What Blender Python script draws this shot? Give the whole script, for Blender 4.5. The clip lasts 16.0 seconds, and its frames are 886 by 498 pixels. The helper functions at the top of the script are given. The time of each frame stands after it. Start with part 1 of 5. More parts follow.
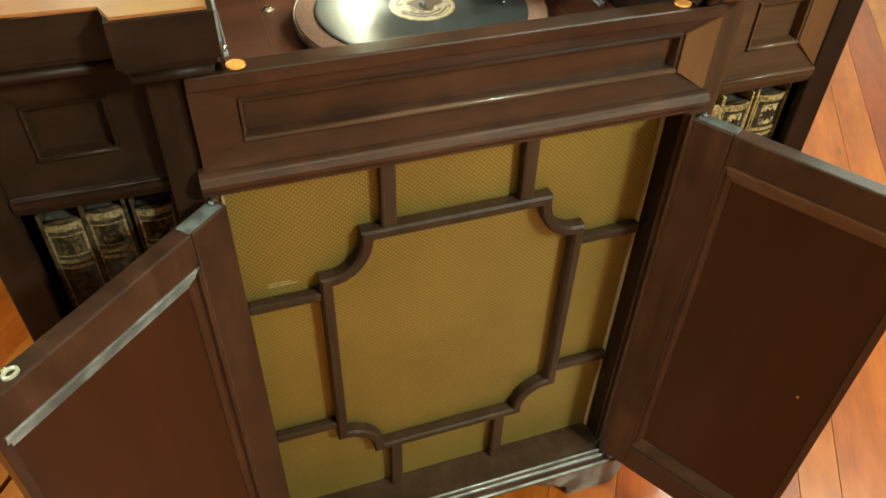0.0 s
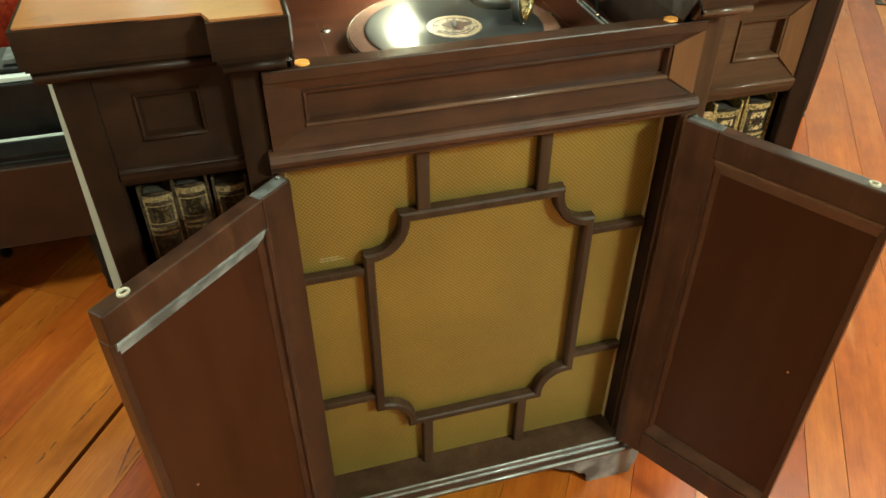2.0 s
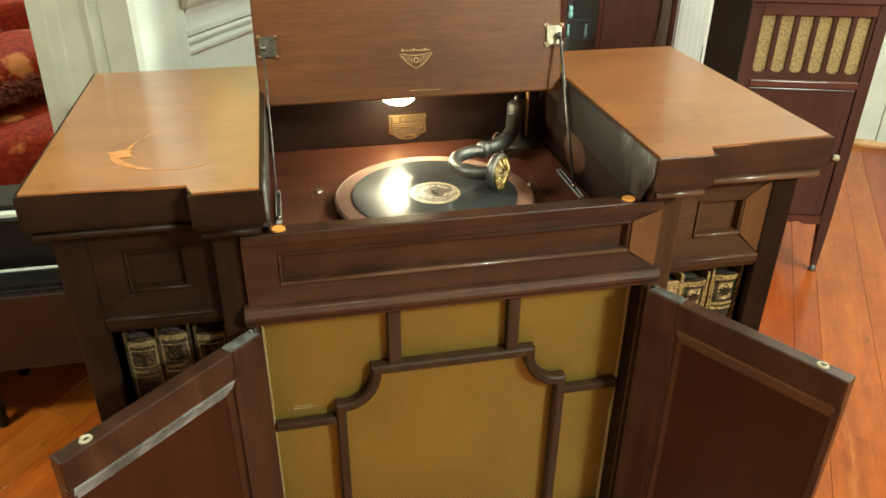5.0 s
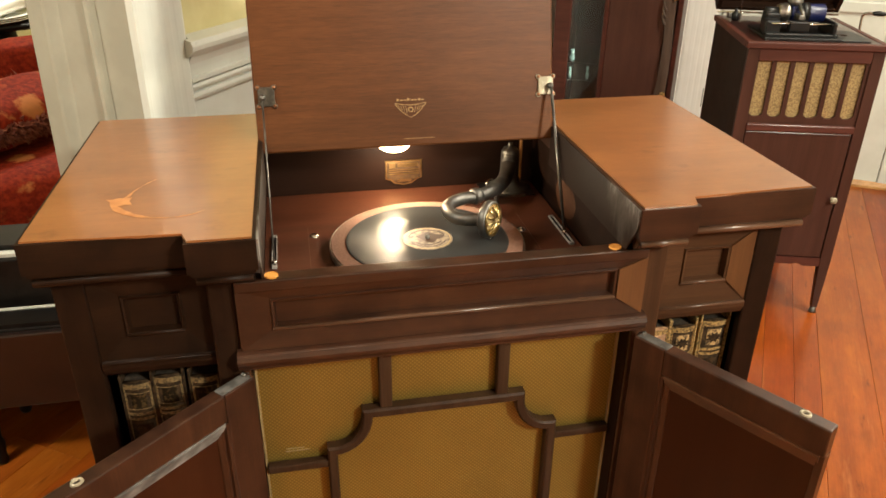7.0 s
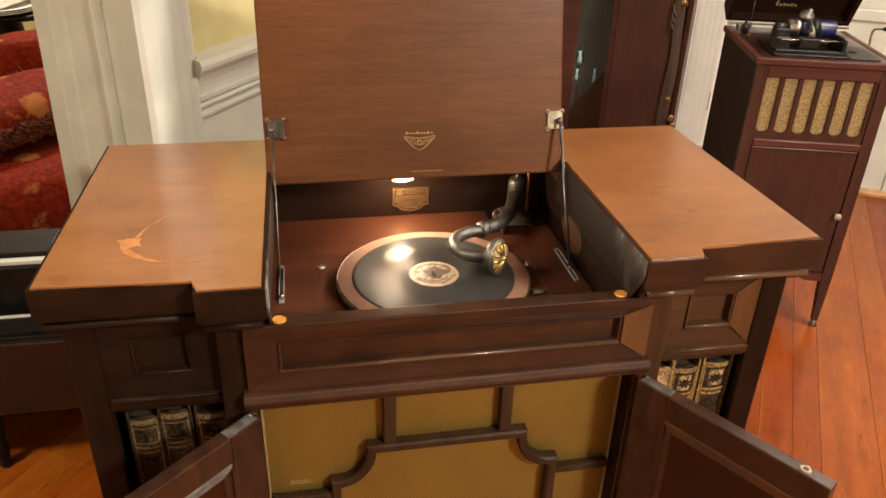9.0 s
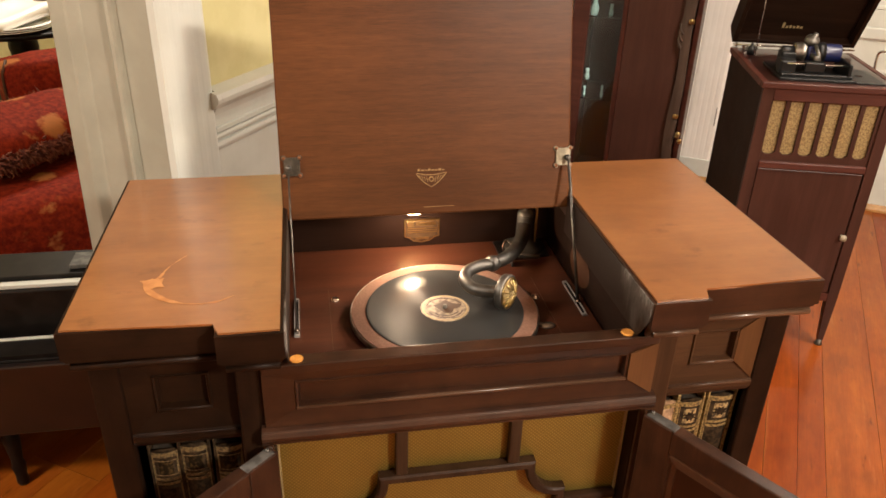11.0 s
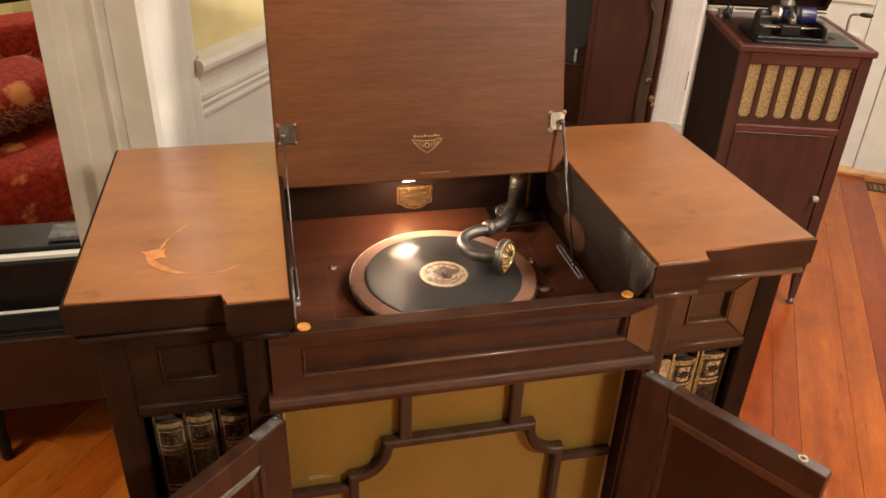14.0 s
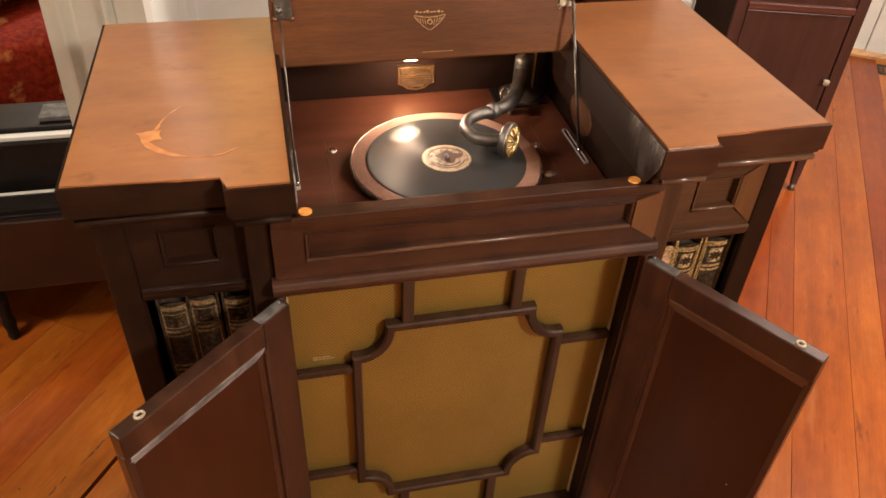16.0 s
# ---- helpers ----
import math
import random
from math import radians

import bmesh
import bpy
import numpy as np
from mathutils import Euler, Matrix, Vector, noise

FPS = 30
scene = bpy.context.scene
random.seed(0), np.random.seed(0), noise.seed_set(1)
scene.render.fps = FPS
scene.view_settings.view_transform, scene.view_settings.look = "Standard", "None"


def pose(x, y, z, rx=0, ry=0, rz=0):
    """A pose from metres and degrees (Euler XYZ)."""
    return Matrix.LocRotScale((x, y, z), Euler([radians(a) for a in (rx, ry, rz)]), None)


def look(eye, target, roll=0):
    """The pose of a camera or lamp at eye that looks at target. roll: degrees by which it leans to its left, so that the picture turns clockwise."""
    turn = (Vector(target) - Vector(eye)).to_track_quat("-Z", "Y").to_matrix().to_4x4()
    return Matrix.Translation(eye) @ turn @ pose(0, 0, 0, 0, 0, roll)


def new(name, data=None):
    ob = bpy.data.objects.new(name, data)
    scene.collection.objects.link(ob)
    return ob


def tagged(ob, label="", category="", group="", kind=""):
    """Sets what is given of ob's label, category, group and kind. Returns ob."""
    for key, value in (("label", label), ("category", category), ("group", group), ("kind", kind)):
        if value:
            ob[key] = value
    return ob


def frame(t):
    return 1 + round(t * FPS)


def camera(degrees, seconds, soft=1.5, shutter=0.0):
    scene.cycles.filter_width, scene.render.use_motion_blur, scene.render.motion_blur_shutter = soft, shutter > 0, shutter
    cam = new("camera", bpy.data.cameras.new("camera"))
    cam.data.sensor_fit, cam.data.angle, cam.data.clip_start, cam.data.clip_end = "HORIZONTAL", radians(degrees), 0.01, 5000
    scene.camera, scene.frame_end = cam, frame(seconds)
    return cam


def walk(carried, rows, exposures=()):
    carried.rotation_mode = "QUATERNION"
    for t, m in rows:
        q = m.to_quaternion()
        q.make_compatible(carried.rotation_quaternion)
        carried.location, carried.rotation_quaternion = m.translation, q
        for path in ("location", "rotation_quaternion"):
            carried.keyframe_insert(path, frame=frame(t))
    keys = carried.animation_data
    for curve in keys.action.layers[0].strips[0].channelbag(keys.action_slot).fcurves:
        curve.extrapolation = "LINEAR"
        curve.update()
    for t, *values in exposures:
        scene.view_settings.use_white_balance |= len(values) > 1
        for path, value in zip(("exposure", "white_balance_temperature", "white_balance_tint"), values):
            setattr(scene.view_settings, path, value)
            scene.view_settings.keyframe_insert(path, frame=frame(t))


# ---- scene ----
cam = camera(60.4, 16.0, soft=1.6)
PATH = [
    (0, (0.193, -0.615, 1.265), (0.69, 0.771, -0.089), 1.8),
    (0.5, (0.188, -0.685, 1.28), (0.65, 0.712, -0.076), 2.3),
    (1, (0.195, -0.754, 1.296), (0.626, 0.687, -0.023), 2.1),
    (1.5, (0.188, -0.785, 1.297), (0.605, 0.696, 0.019), 0.7),
    (2, (0.157, -0.789, 1.291), (0.576, 0.716, 0.043), -0.1),
    (2.5, (0.144, -0.789, 1.293), (0.566, 0.742, 0.078), -0.0),
    (3, (0.166, -0.79, 1.307), (0.584, 0.77, 0.127), 0.2),
    (3.5, (0.186, -0.793, 1.319), (0.599, 0.801, 0.184), 0.6),
    (4, (0.216, -0.804, 1.331), (0.607, 0.83, 0.246), 0.7),
    (4.5, (0.233, -0.817, 1.349), (0.606, 0.857, 0.32), 0.6),
    (7, (0.265, -0.845, 1.385), (0.617, 0.906, 0.485), 0.6),
    (7.5, (0.263, -0.831, 1.407), (0.612, 0.916, 0.496), 0.9),
    (8, (0.262, -0.822, 1.428), (0.608, 0.918, 0.506), 1.3),
    (8.5, (0.261, -0.816, 1.447), (0.607, 0.919, 0.514), 1.5),
    (9, (0.261, -0.81, 1.462), (0.608, 0.92, 0.52), 1.8),
    (11.5, (0.249, -0.816, 1.528), (0.576, 0.925, 0.6), 1.6),
    (12, (0.248, -0.818, 1.53), (0.576, 0.924, 0.605), 1.4),
    (12.5, (0.247, -0.818, 1.529), (0.588, 0.919, 0.598), 1.3),
    (13, (0.239, -0.814, 1.529), (0.604, 0.911, 0.586), 1.5),
    (13.5, (0.219, -0.808, 1.528), (0.61, 0.899, 0.563), 1.8),
    (14, (0.199, -0.807, 1.52), (0.612, 0.871, 0.514), 2.3),
    (14.5, (0.188, -0.803, 1.503), (0.611, 0.837, 0.439), 2.7),
    (15, (0.187, -0.799, 1.511), (0.606, 0.794, 0.378), 3.0),
    (15.5, (0.191, -0.792, 1.512), (0.596, 0.753, 0.307), 3.1),
    (16, (0.194, -0.788, 1.51), (0.587, 0.718, 0.253), 3.1),
]
walk(cam, [(t, look(eye, target, roll)) for t, eye, target, roll in PATH],
     exposures=[(0, 0.42, 5080, -27), (4.0, 0.4, 5150, -26), (5.5, 0.26, 5700, -12), (7.0, 0.1, 6200, 2), (9.0, -0.04, 6450, 10), (12.0, -0.08, 6500, 14), (14.0, -0.08, 6500, 16), (16.0, 0.0, 6450, 20)])

# ---- light and exposure ----
world = bpy.data.worlds.new("world")
scene.world = world
world.use_nodes = True
world.node_tree.nodes["Background"].inputs[0].default_value = (1.0, 0.86, 0.68, 1)
world.node_tree.nodes["Background"].inputs[1].default_value = 0.05

ROOM = pose(0, 0, 0, 0, 0, 57)  # the house stands at 57 degrees to the console


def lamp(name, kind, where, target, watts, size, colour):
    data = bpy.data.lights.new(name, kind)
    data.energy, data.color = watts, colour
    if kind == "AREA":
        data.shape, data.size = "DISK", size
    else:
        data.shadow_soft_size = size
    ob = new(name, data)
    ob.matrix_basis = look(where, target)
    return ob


# Area lights added overhead; their sources are unseen, placed to balance the brightness.
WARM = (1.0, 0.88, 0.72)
ADDED_LIGHTS = [(2.6, 0.25, 2.62), (2.3, 1.0, 2.62), (2.05, -2.35, 2.62)]
lamp("ceiling_lamp_light", "AREA", ADDED_LIGHTS[0], (2.1, 0.1, 0), 63, 0.7, WARM)
lamp("ceiling_lamp_light", "AREA", ADDED_LIGHTS[2], (0.8, -1.2, 0.3), 180, 0.5, WARM)
lamp("ceiling_lamp_light", "AREA", ADDED_LIGHTS[1], (2.3, 0.9, 0), 18, 0.5, WARM)
# Added to brighten the floor on the left; no such lamp is seen.
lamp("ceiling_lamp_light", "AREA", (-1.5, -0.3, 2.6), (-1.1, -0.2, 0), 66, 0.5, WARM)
# Added for the sofa room, its source out of view.
lamp("parlour_lamp_light", "AREA", (-0.4, 3.4, 2.6), (-0.6, 2.6, 0), 75, 0.5, WARM)
lamp("bulb_light", "POINT", (0.43, 0.396, 0.937), (0, 0, 0), 2.6, 0.012, (1.0, 0.76, 0.52))

# ---- materials ----


def material(name, colour, rough=0.5, metal=0.0, coat=0.0, spec=0.5):
    m = bpy.data.materials.new(name)
    m.use_nodes = True
    b = m.node_tree.nodes["Principled BSDF"]
    b.inputs["Base Color"].default_value = (*colour, 1)
    b.inputs["Roughness"].default_value = rough
    b.inputs["Metallic"].default_value = metal
    b.inputs["Coat Weight"].default_value = coat
    b.inputs["Coat Roughness"].default_value = 0.12
    b.inputs["Specular IOR Level"].default_value = spec
    return m


def noise_node(m, scale, detail=4.0, stretch=(1, 1, 1), rot=(0, 0, 0), rough=0.55, lacunarity=2.0):
    n, k = m.node_tree.nodes, m.node_tree.links
    co, mp, tx = n.new("ShaderNodeTexCoord"), n.new("ShaderNodeMapping"), n.new("ShaderNodeTexNoise")
    mp.inputs["Scale"].default_value = stretch
    mp.inputs["Rotation"].default_value = rot
    tx.inputs["Scale"].default_value, tx.inputs["Detail"].default_value, tx.inputs["Roughness"].default_value = scale, detail, rough
    k.new(co.outputs["Object"], mp.inputs["Vector"])
    k.new(mp.outputs["Vector"], tx.inputs["Vector"])
    return tx, mp


def ramp_node(m, source, stops):
    n, k = m.node_tree.nodes, m.node_tree.links
    r = n.new("ShaderNodeValToRGB")
    while len(r.color_ramp.elements) < len(stops):
        r.color_ramp.elements.new(0.5)
    for e, (at, c) in zip(r.color_ramp.elements, stops):
        e.position, e.color = at, (*c, 1) if len(c) == 3 else c
    k.new(source, r.inputs["Fac"])
    return r.outputs["Color"]


def mix_node(m, fac, a, b, blend="MIX"):
    n, k = m.node_tree.nodes, m.node_tree.links
    x = n.new("ShaderNodeMix")
    x.data_type, x.blend_type = "RGBA", blend
    for socket, v in ((x.inputs["Factor"], fac), (x.inputs["A"], a), (x.inputs["B"], b)):
        if isinstance(v, (int, float)):
            socket.default_value = v
        elif isinstance(v, tuple):
            socket.default_value = (*v, 1)
        else:
            k.new(v, socket)
    return x.outputs["Result"]


def bump_node(m, height, strength, distance=0.001):
    n, k = m.node_tree.nodes, m.node_tree.links
    b = n.new("ShaderNodeBump")
    b.inputs["Strength"].default_value, b.inputs["Distance"].default_value = strength, distance
    k.new(height, b.inputs["Height"])
    k.new(b.outputs["Normal"], n["Principled BSDF"].inputs["Normal"])


def grain(name, dark, mid, light, axis="x", rough=0.4, coat=0.0, size=1.0, bump=0.2, streak=0.38, spec=0.25):
    """Varnished wood with long figure, fine pores and worn patches; axis: the way the grain runs."""
    m = material(name, mid, rough, 0, coat, spec)
    n, k = m.node_tree.nodes, m.node_tree.links
    b = n["Principled BSDF"]
    along = {"x": (0.07, 1, 1), "y": (1, 0.07, 1), "z": (1, 1, 0.07)}[axis]
    fine = {"x": (0.03, 1, 1), "y": (1, 0.03, 1), "z": (1, 1, 0.03)}[axis]
    broad, _ = noise_node(m, 28 / size, 5, along, rough=0.6)
    pores, _ = noise_node(m, 420 / size, 3, fine, rough=0.7)
    patch, _ = noise_node(m, 3.2, 4)
    c = ramp_node(m, broad.outputs["Fac"], [(0.25, dark), (0.52, mid), (0.8, light)])
    p = ramp_node(m, pores.outputs["Fac"], [(0.36, (0.45, 0.42, 0.4)), (0.56, (1, 1, 1))])
    c = mix_node(m, streak, c, p, "MULTIPLY")
    w = ramp_node(m, patch.outputs["Fac"], [(0.3, (0.75, 0.72, 0.7)), (0.7, (1.12, 1.1, 1.08))])
    c = mix_node(m, 0.8, c, w, "MULTIPLY")
    k.new(c, b.inputs["Base Color"])
    r = n.new("ShaderNodeMapRange")
    r.inputs["To Min"].default_value, r.inputs["To Max"].default_value = rough * 0.75, rough * 1.35
    k.new(patch.outputs["Fac"], r.inputs["Value"])
    k.new(r.outputs["Result"], b.inputs["Roughness"])
    bump_node(m, pores.outputs["Fac"], bump, 0.0006)
    return m


def speckled(name, a, b_, scale, rough=0.6, bump=0.2, metal=0.0, coat=0.0, depth=0.001, lo=0.4, hi=0.6):
    m = material(name, a, rough, metal, coat)
    t, _ = noise_node(m, scale, 5)
    c = ramp_node(m, t.outputs["Fac"], [(lo, a), (hi, b_)])
    m.node_tree.links.new(c, m.node_tree.nodes["Principled BSDF"].inputs["Base Color"])
    if bump:
        bump_node(m, t.outputs["Fac"], bump, depth)
    return m


MAH_D, MAH_M, MAH_L = (0.0165, 0.0068, 0.0036), (0.037, 0.0149, 0.0074), (0.066, 0.0285, 0.0138)
mah_x = grain("mahogany_lengthwise", MAH_D, MAH_M, MAH_L, "x", 0.34, spec=0.42)
mah_z = grain("mahogany_upright", MAH_D, MAH_M, MAH_L, "z", 0.34, spec=0.42)
# Wing wood, darkened to hold the shade on the left wing.
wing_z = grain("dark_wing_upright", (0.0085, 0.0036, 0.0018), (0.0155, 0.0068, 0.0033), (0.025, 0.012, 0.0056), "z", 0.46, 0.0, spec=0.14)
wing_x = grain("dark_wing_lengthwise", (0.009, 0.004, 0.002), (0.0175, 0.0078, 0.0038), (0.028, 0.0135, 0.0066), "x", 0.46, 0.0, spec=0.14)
# Same wing wood: the right side's stronger light is put into its colour.
lit_wing_z = grain("lit_wing_upright", (0.033, 0.0152, 0.007), (0.057, 0.0258, 0.0116), (0.087, 0.0425, 0.0195), "z", 0.45, 0.0, spec=0.2)
lit_wing_x = grain("lit_wing_lengthwise", (0.033, 0.0152, 0.007), (0.057, 0.0258, 0.0116), (0.087, 0.0425, 0.0195), "x", 0.45, 0.0, spec=0.2)
red_panel = grain("red_mahogany_panel", (0.0215, 0.0062, 0.0024), (0.0285, 0.0085, 0.0032), (0.036, 0.0112, 0.0043), "z", 0.3, 0.0, bump=0.04, streak=0.15, spec=0.3)
worn_steel = speckled("dull_grey_plate", (0.045, 0.042, 0.038), (0.1, 0.095, 0.088), 60, 0.45, 0.1)
# Dark finish with grey in it: the feet's reflected light is put into colour.
grey_black = speckled("grey_dark_finish", (0.025, 0.021, 0.018), (0.17, 0.155, 0.14), 16, 0.34, 0.15, coat=0.3)
top_wood = grain("faded_mahogany_top", (0.25, 0.097, 0.029), (0.28, 0.111, 0.034), (0.31, 0.127, 0.041), "x", 0.32, 1.0, size=1.5, bump=0.04, streak=0.1, spec=0.5)


def mottle(m, scale, low, high, stretch=(1, 1, 1), span=(0.32, 0.68)):
    """Adds clouds of lighter and darker finish to a material."""
    n, k = m.node_tree.nodes, m.node_tree.links
    b = n["Principled BSDF"]
    was = b.inputs["Base Color"].links[0].from_socket
    t, _ = noise_node(m, scale, 6, stretch, rough=0.65)
    k.new(mix_node(m, 1.0, was, ramp_node(m, t.outputs["Fac"], [(span[0], low), (span[1], high)]), "MULTIPLY"), b.inputs["Base Color"])


top_wood.node_tree.nodes["Principled BSDF"].inputs["Coat Roughness"].default_value = 0.16
mottle(top_wood, 70, (0.92, 0.89, 0.87), (1.03, 1.03, 1.03), (0.3, 1, 1))
mottle(top_wood, 9, (0.82, 0.78, 0.74), (1.1, 1.11, 1.05), (0.8, 1, 1))
mottle(top_wood, 24, (0.66, 0.6, 0.55), (1.0, 1.0, 1.0), (0.6, 1, 1), (0.27, 0.4))
for wood in (mah_x, mah_z, wing_x, wing_z):
    mottle(wood, 16, (0.6, 0.6, 0.62), (1.35, 1.32, 1.25))
lid_wood = grain("lid_veneer", (0.096, 0.0345, 0.0105), (0.109, 0.04, 0.0122), (0.124, 0.0465, 0.0145), "x", 0.4, 0.0, size=0.3, bump=0.2, streak=0.5, spec=0.2)
mottle(lid_wood, 160, (0.84, 0.82, 0.8), (1.08, 1.08, 1.06), (0.06, 1, 1))
mottle(lid_wood, 5, (0.82, 0.8, 0.78), (1.15, 1.15, 1.13), (0.5, 1, 2.5))
board_wood = grain("motor_board", (0.042, 0.014, 0.007), (0.064, 0.021, 0.0105), (0.09, 0.031, 0.0155), "x", 0.42, 0.0, streak=0.3)
mottle(board_wood, 9, (0.72, 0.7, 0.68), (1.18, 1.16, 1.14), (0.3, 1, 1))
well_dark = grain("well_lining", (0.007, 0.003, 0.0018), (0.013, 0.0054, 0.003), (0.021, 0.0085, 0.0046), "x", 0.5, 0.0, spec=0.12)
grille_bar = grain("grille_moulding", (0.024, 0.012, 0.007), (0.042, 0.022, 0.012), (0.064, 0.036, 0.02), "z", 0.45, 0.0, spec=0.12)
patch_wood = grain("bare_brown_patch", (0.045, 0.018, 0.008), (0.07, 0.028, 0.012), (0.095, 0.04, 0.017), "y", 0.5, 0.0)
stain_mat = speckled("bare_worn_wood", (0.4, 0.165, 0.052), (0.5, 0.23, 0.08), 60, 0.4, 0.1)
dull_steel = speckled("dull_steel", (0.26, 0.25, 0.235), (0.42, 0.41, 0.39), 40, 0.45, 0.05, 0.4)
latch_cream = speckled("ivory_enamel", (0.24, 0.205, 0.14), (0.38, 0.335, 0.24), 60, 0.35, 0.05)
bench_front = speckled("dark_maroon_lacquer", (0.008, 0.003, 0.0025), (0.014, 0.005, 0.0035), 14, 0.35, 0.05, coat=0.2)
nickel = speckled("tarnished_nickel", (0.2, 0.185, 0.165), (0.38, 0.355, 0.32), 60, 0.4, 0.05, 1.0)
copper_screw = material("copper_screw", (0.3, 0.14, 0.07), 0.4, 0.8)
bronze = speckled("dark_bronze", (0.05, 0.045, 0.036), (0.12, 0.105, 0.085), 60, 0.45, 0.1, 0.7)
pale_brass = speckled("pale_tarnished_brass", (0.2, 0.175, 0.125), (0.36, 0.32, 0.24), 60, 0.42, 0.1, 0.7)
arm_metal = speckled("oxidised_arm", (0.12, 0.113, 0.102), (0.2, 0.19, 0.172), 35, 0.5, 0.05, 1.0)
steel = material("bright_steel", (0.62, 0.6, 0.57), 0.2, 1.0)
brass = speckled("old_brass", (0.4, 0.29, 0.12), (0.6, 0.46, 0.22), 50, 0.28, 0.05, 1.0)
# Glossy edge wood; its lighter brown also paints the highlights.
polished_edge = grain("polished_gleam_edge", (0.05, 0.026, 0.014), (0.085, 0.044, 0.025), (0.13, 0.072, 0.044), "x", 0.3, 0.25, bump=0.05, spec=0.45)
# Light on the right-hand slopes is put into this lighter veneer.
lit_slope_z = grain("lit_upright_veneer", (0.066, 0.027, 0.0103), (0.092, 0.0395, 0.0145), (0.12, 0.054, 0.02), "z", 0.42, 0.0, streak=0.2)
# Tan picked for warm bounce off the unseen walls.
hall_paint = speckled("tan_wall_paint", (0.42, 0.33, 0.23), (0.48, 0.39, 0.28), 9, 0.7, 0.05)
# Dark lid wood; on the cabinet's sides it paints their shade.
ed_dark = grain("second_dark_shade", (0.012, 0.0055, 0.003), (0.02, 0.0095, 0.0055), (0.03, 0.0145, 0.009), "x", 0.5, 0.0, spec=0.08)
# Pale grey: worn strike plate, and base bead highlights put into colour.
worn_gleam = speckled("worn_gleam_grey", (0.16, 0.155, 0.14), (0.3, 0.3, 0.28), 25, 0.26, 0.1, coat=0.4)
# The left door bead's whitish reflection is painted as this pale colour.
gleam_slope = speckled("gleam_slope", (0.075, 0.075, 0.07), (0.23, 0.23, 0.22), 22, 0.5, 0.15)
rubbed_gilt = speckled("rubbed_gilt_transfer", (0.2, 0.12, 0.05), (0.38, 0.25, 0.1), 300, 0.45, 0.0, 0.3)
gilt = material("gilt_print", (0.42, 0.31, 0.15), 0.5, 0.3)
copper_plate = speckled("copper_plate", (0.03, 0.015, 0.006), (0.085, 0.045, 0.018), 150, 0.4, 0.1, 0.3)
etched = material("etched_dark", (0.05, 0.022, 0.012), 0.5)
felt = speckled("rose_brown_felt", (0.21, 0.108, 0.07), (0.26, 0.138, 0.092), 300, 0.95, 0.4)
pad_felt = speckled("orange_felt_pad", (0.6, 0.26, 0.04), (0.72, 0.34, 0.07), 200, 0.9, 0.2)
black_iron = material("black_enamel", (0.006, 0.0058, 0.006), 0.4, 0, 0.05, 0.3)
bulb_glow = material("bulb_glass", (1, 0.8, 0.5), 0.2)
bulb_glow.node_tree.nodes["Principled BSDF"].inputs["Emission Color"].default_value = (1.0, 0.72, 0.4, 1)
bulb_glow.node_tree.nodes["Principled BSDF"].inputs["Emission Strength"].default_value = 45


def rubbed_finish():
    """Dark varnish rubbed to grey in streaks, most of it near the front edge."""
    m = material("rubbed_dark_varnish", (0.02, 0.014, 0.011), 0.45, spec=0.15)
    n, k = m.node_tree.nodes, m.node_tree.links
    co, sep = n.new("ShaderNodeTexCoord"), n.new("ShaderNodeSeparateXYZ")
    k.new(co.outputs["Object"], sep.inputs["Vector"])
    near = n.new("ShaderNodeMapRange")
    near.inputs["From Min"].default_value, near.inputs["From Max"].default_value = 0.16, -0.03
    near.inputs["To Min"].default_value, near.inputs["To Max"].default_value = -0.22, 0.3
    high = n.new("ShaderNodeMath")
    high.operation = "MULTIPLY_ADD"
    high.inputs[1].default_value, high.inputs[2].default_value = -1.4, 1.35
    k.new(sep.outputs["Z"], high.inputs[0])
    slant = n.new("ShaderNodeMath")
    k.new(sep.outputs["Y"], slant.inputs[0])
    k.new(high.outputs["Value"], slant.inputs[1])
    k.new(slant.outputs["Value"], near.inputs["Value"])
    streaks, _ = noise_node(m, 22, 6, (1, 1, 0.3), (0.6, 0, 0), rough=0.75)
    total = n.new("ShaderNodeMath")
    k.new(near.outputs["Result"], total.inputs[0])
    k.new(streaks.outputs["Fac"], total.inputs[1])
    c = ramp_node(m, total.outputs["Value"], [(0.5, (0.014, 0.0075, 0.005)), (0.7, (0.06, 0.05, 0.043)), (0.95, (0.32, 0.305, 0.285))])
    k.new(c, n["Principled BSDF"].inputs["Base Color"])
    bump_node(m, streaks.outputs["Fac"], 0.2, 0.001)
    return m


rubbed_cheek = rubbed_finish()


def grille_cloth():
    m = material("gold_grille_cloth", (0.4, 0.26, 0.06), 0.42, 0.6)
    n, k = m.node_tree.nodes, m.node_tree.links
    co = n.new("ShaderNodeTexCoord")
    waves = []
    for turn in (45, -45):
        mp, wv = n.new("ShaderNodeMapping"), n.new("ShaderNodeTexWave")
        mp.inputs["Rotation"].default_value = (0, radians(turn), 0)
        wv.bands_direction, wv.wave_profile = "X", "SIN"
        wv.inputs["Scale"].default_value, wv.inputs["Distortion"].default_value = 70, 0.3
        k.new(co.outputs["Object"], mp.inputs["Vector"])
        k.new(mp.outputs["Vector"], wv.inputs["Vector"])
        waves.append(wv.outputs["Fac"])
    both = n.new("ShaderNodeMath")
    both.operation = "MULTIPLY"
    k.new(waves[0], both.inputs[0])
    k.new(waves[1], both.inputs[1])
    c = ramp_node(m, both.outputs["Value"], [(0.02, (0.203, 0.142, 0.031)), (0.35, (0.27, 0.191, 0.042)), (0.7, (0.308, 0.222, 0.051))])
    big, _ = noise_node(m, 5, 4)
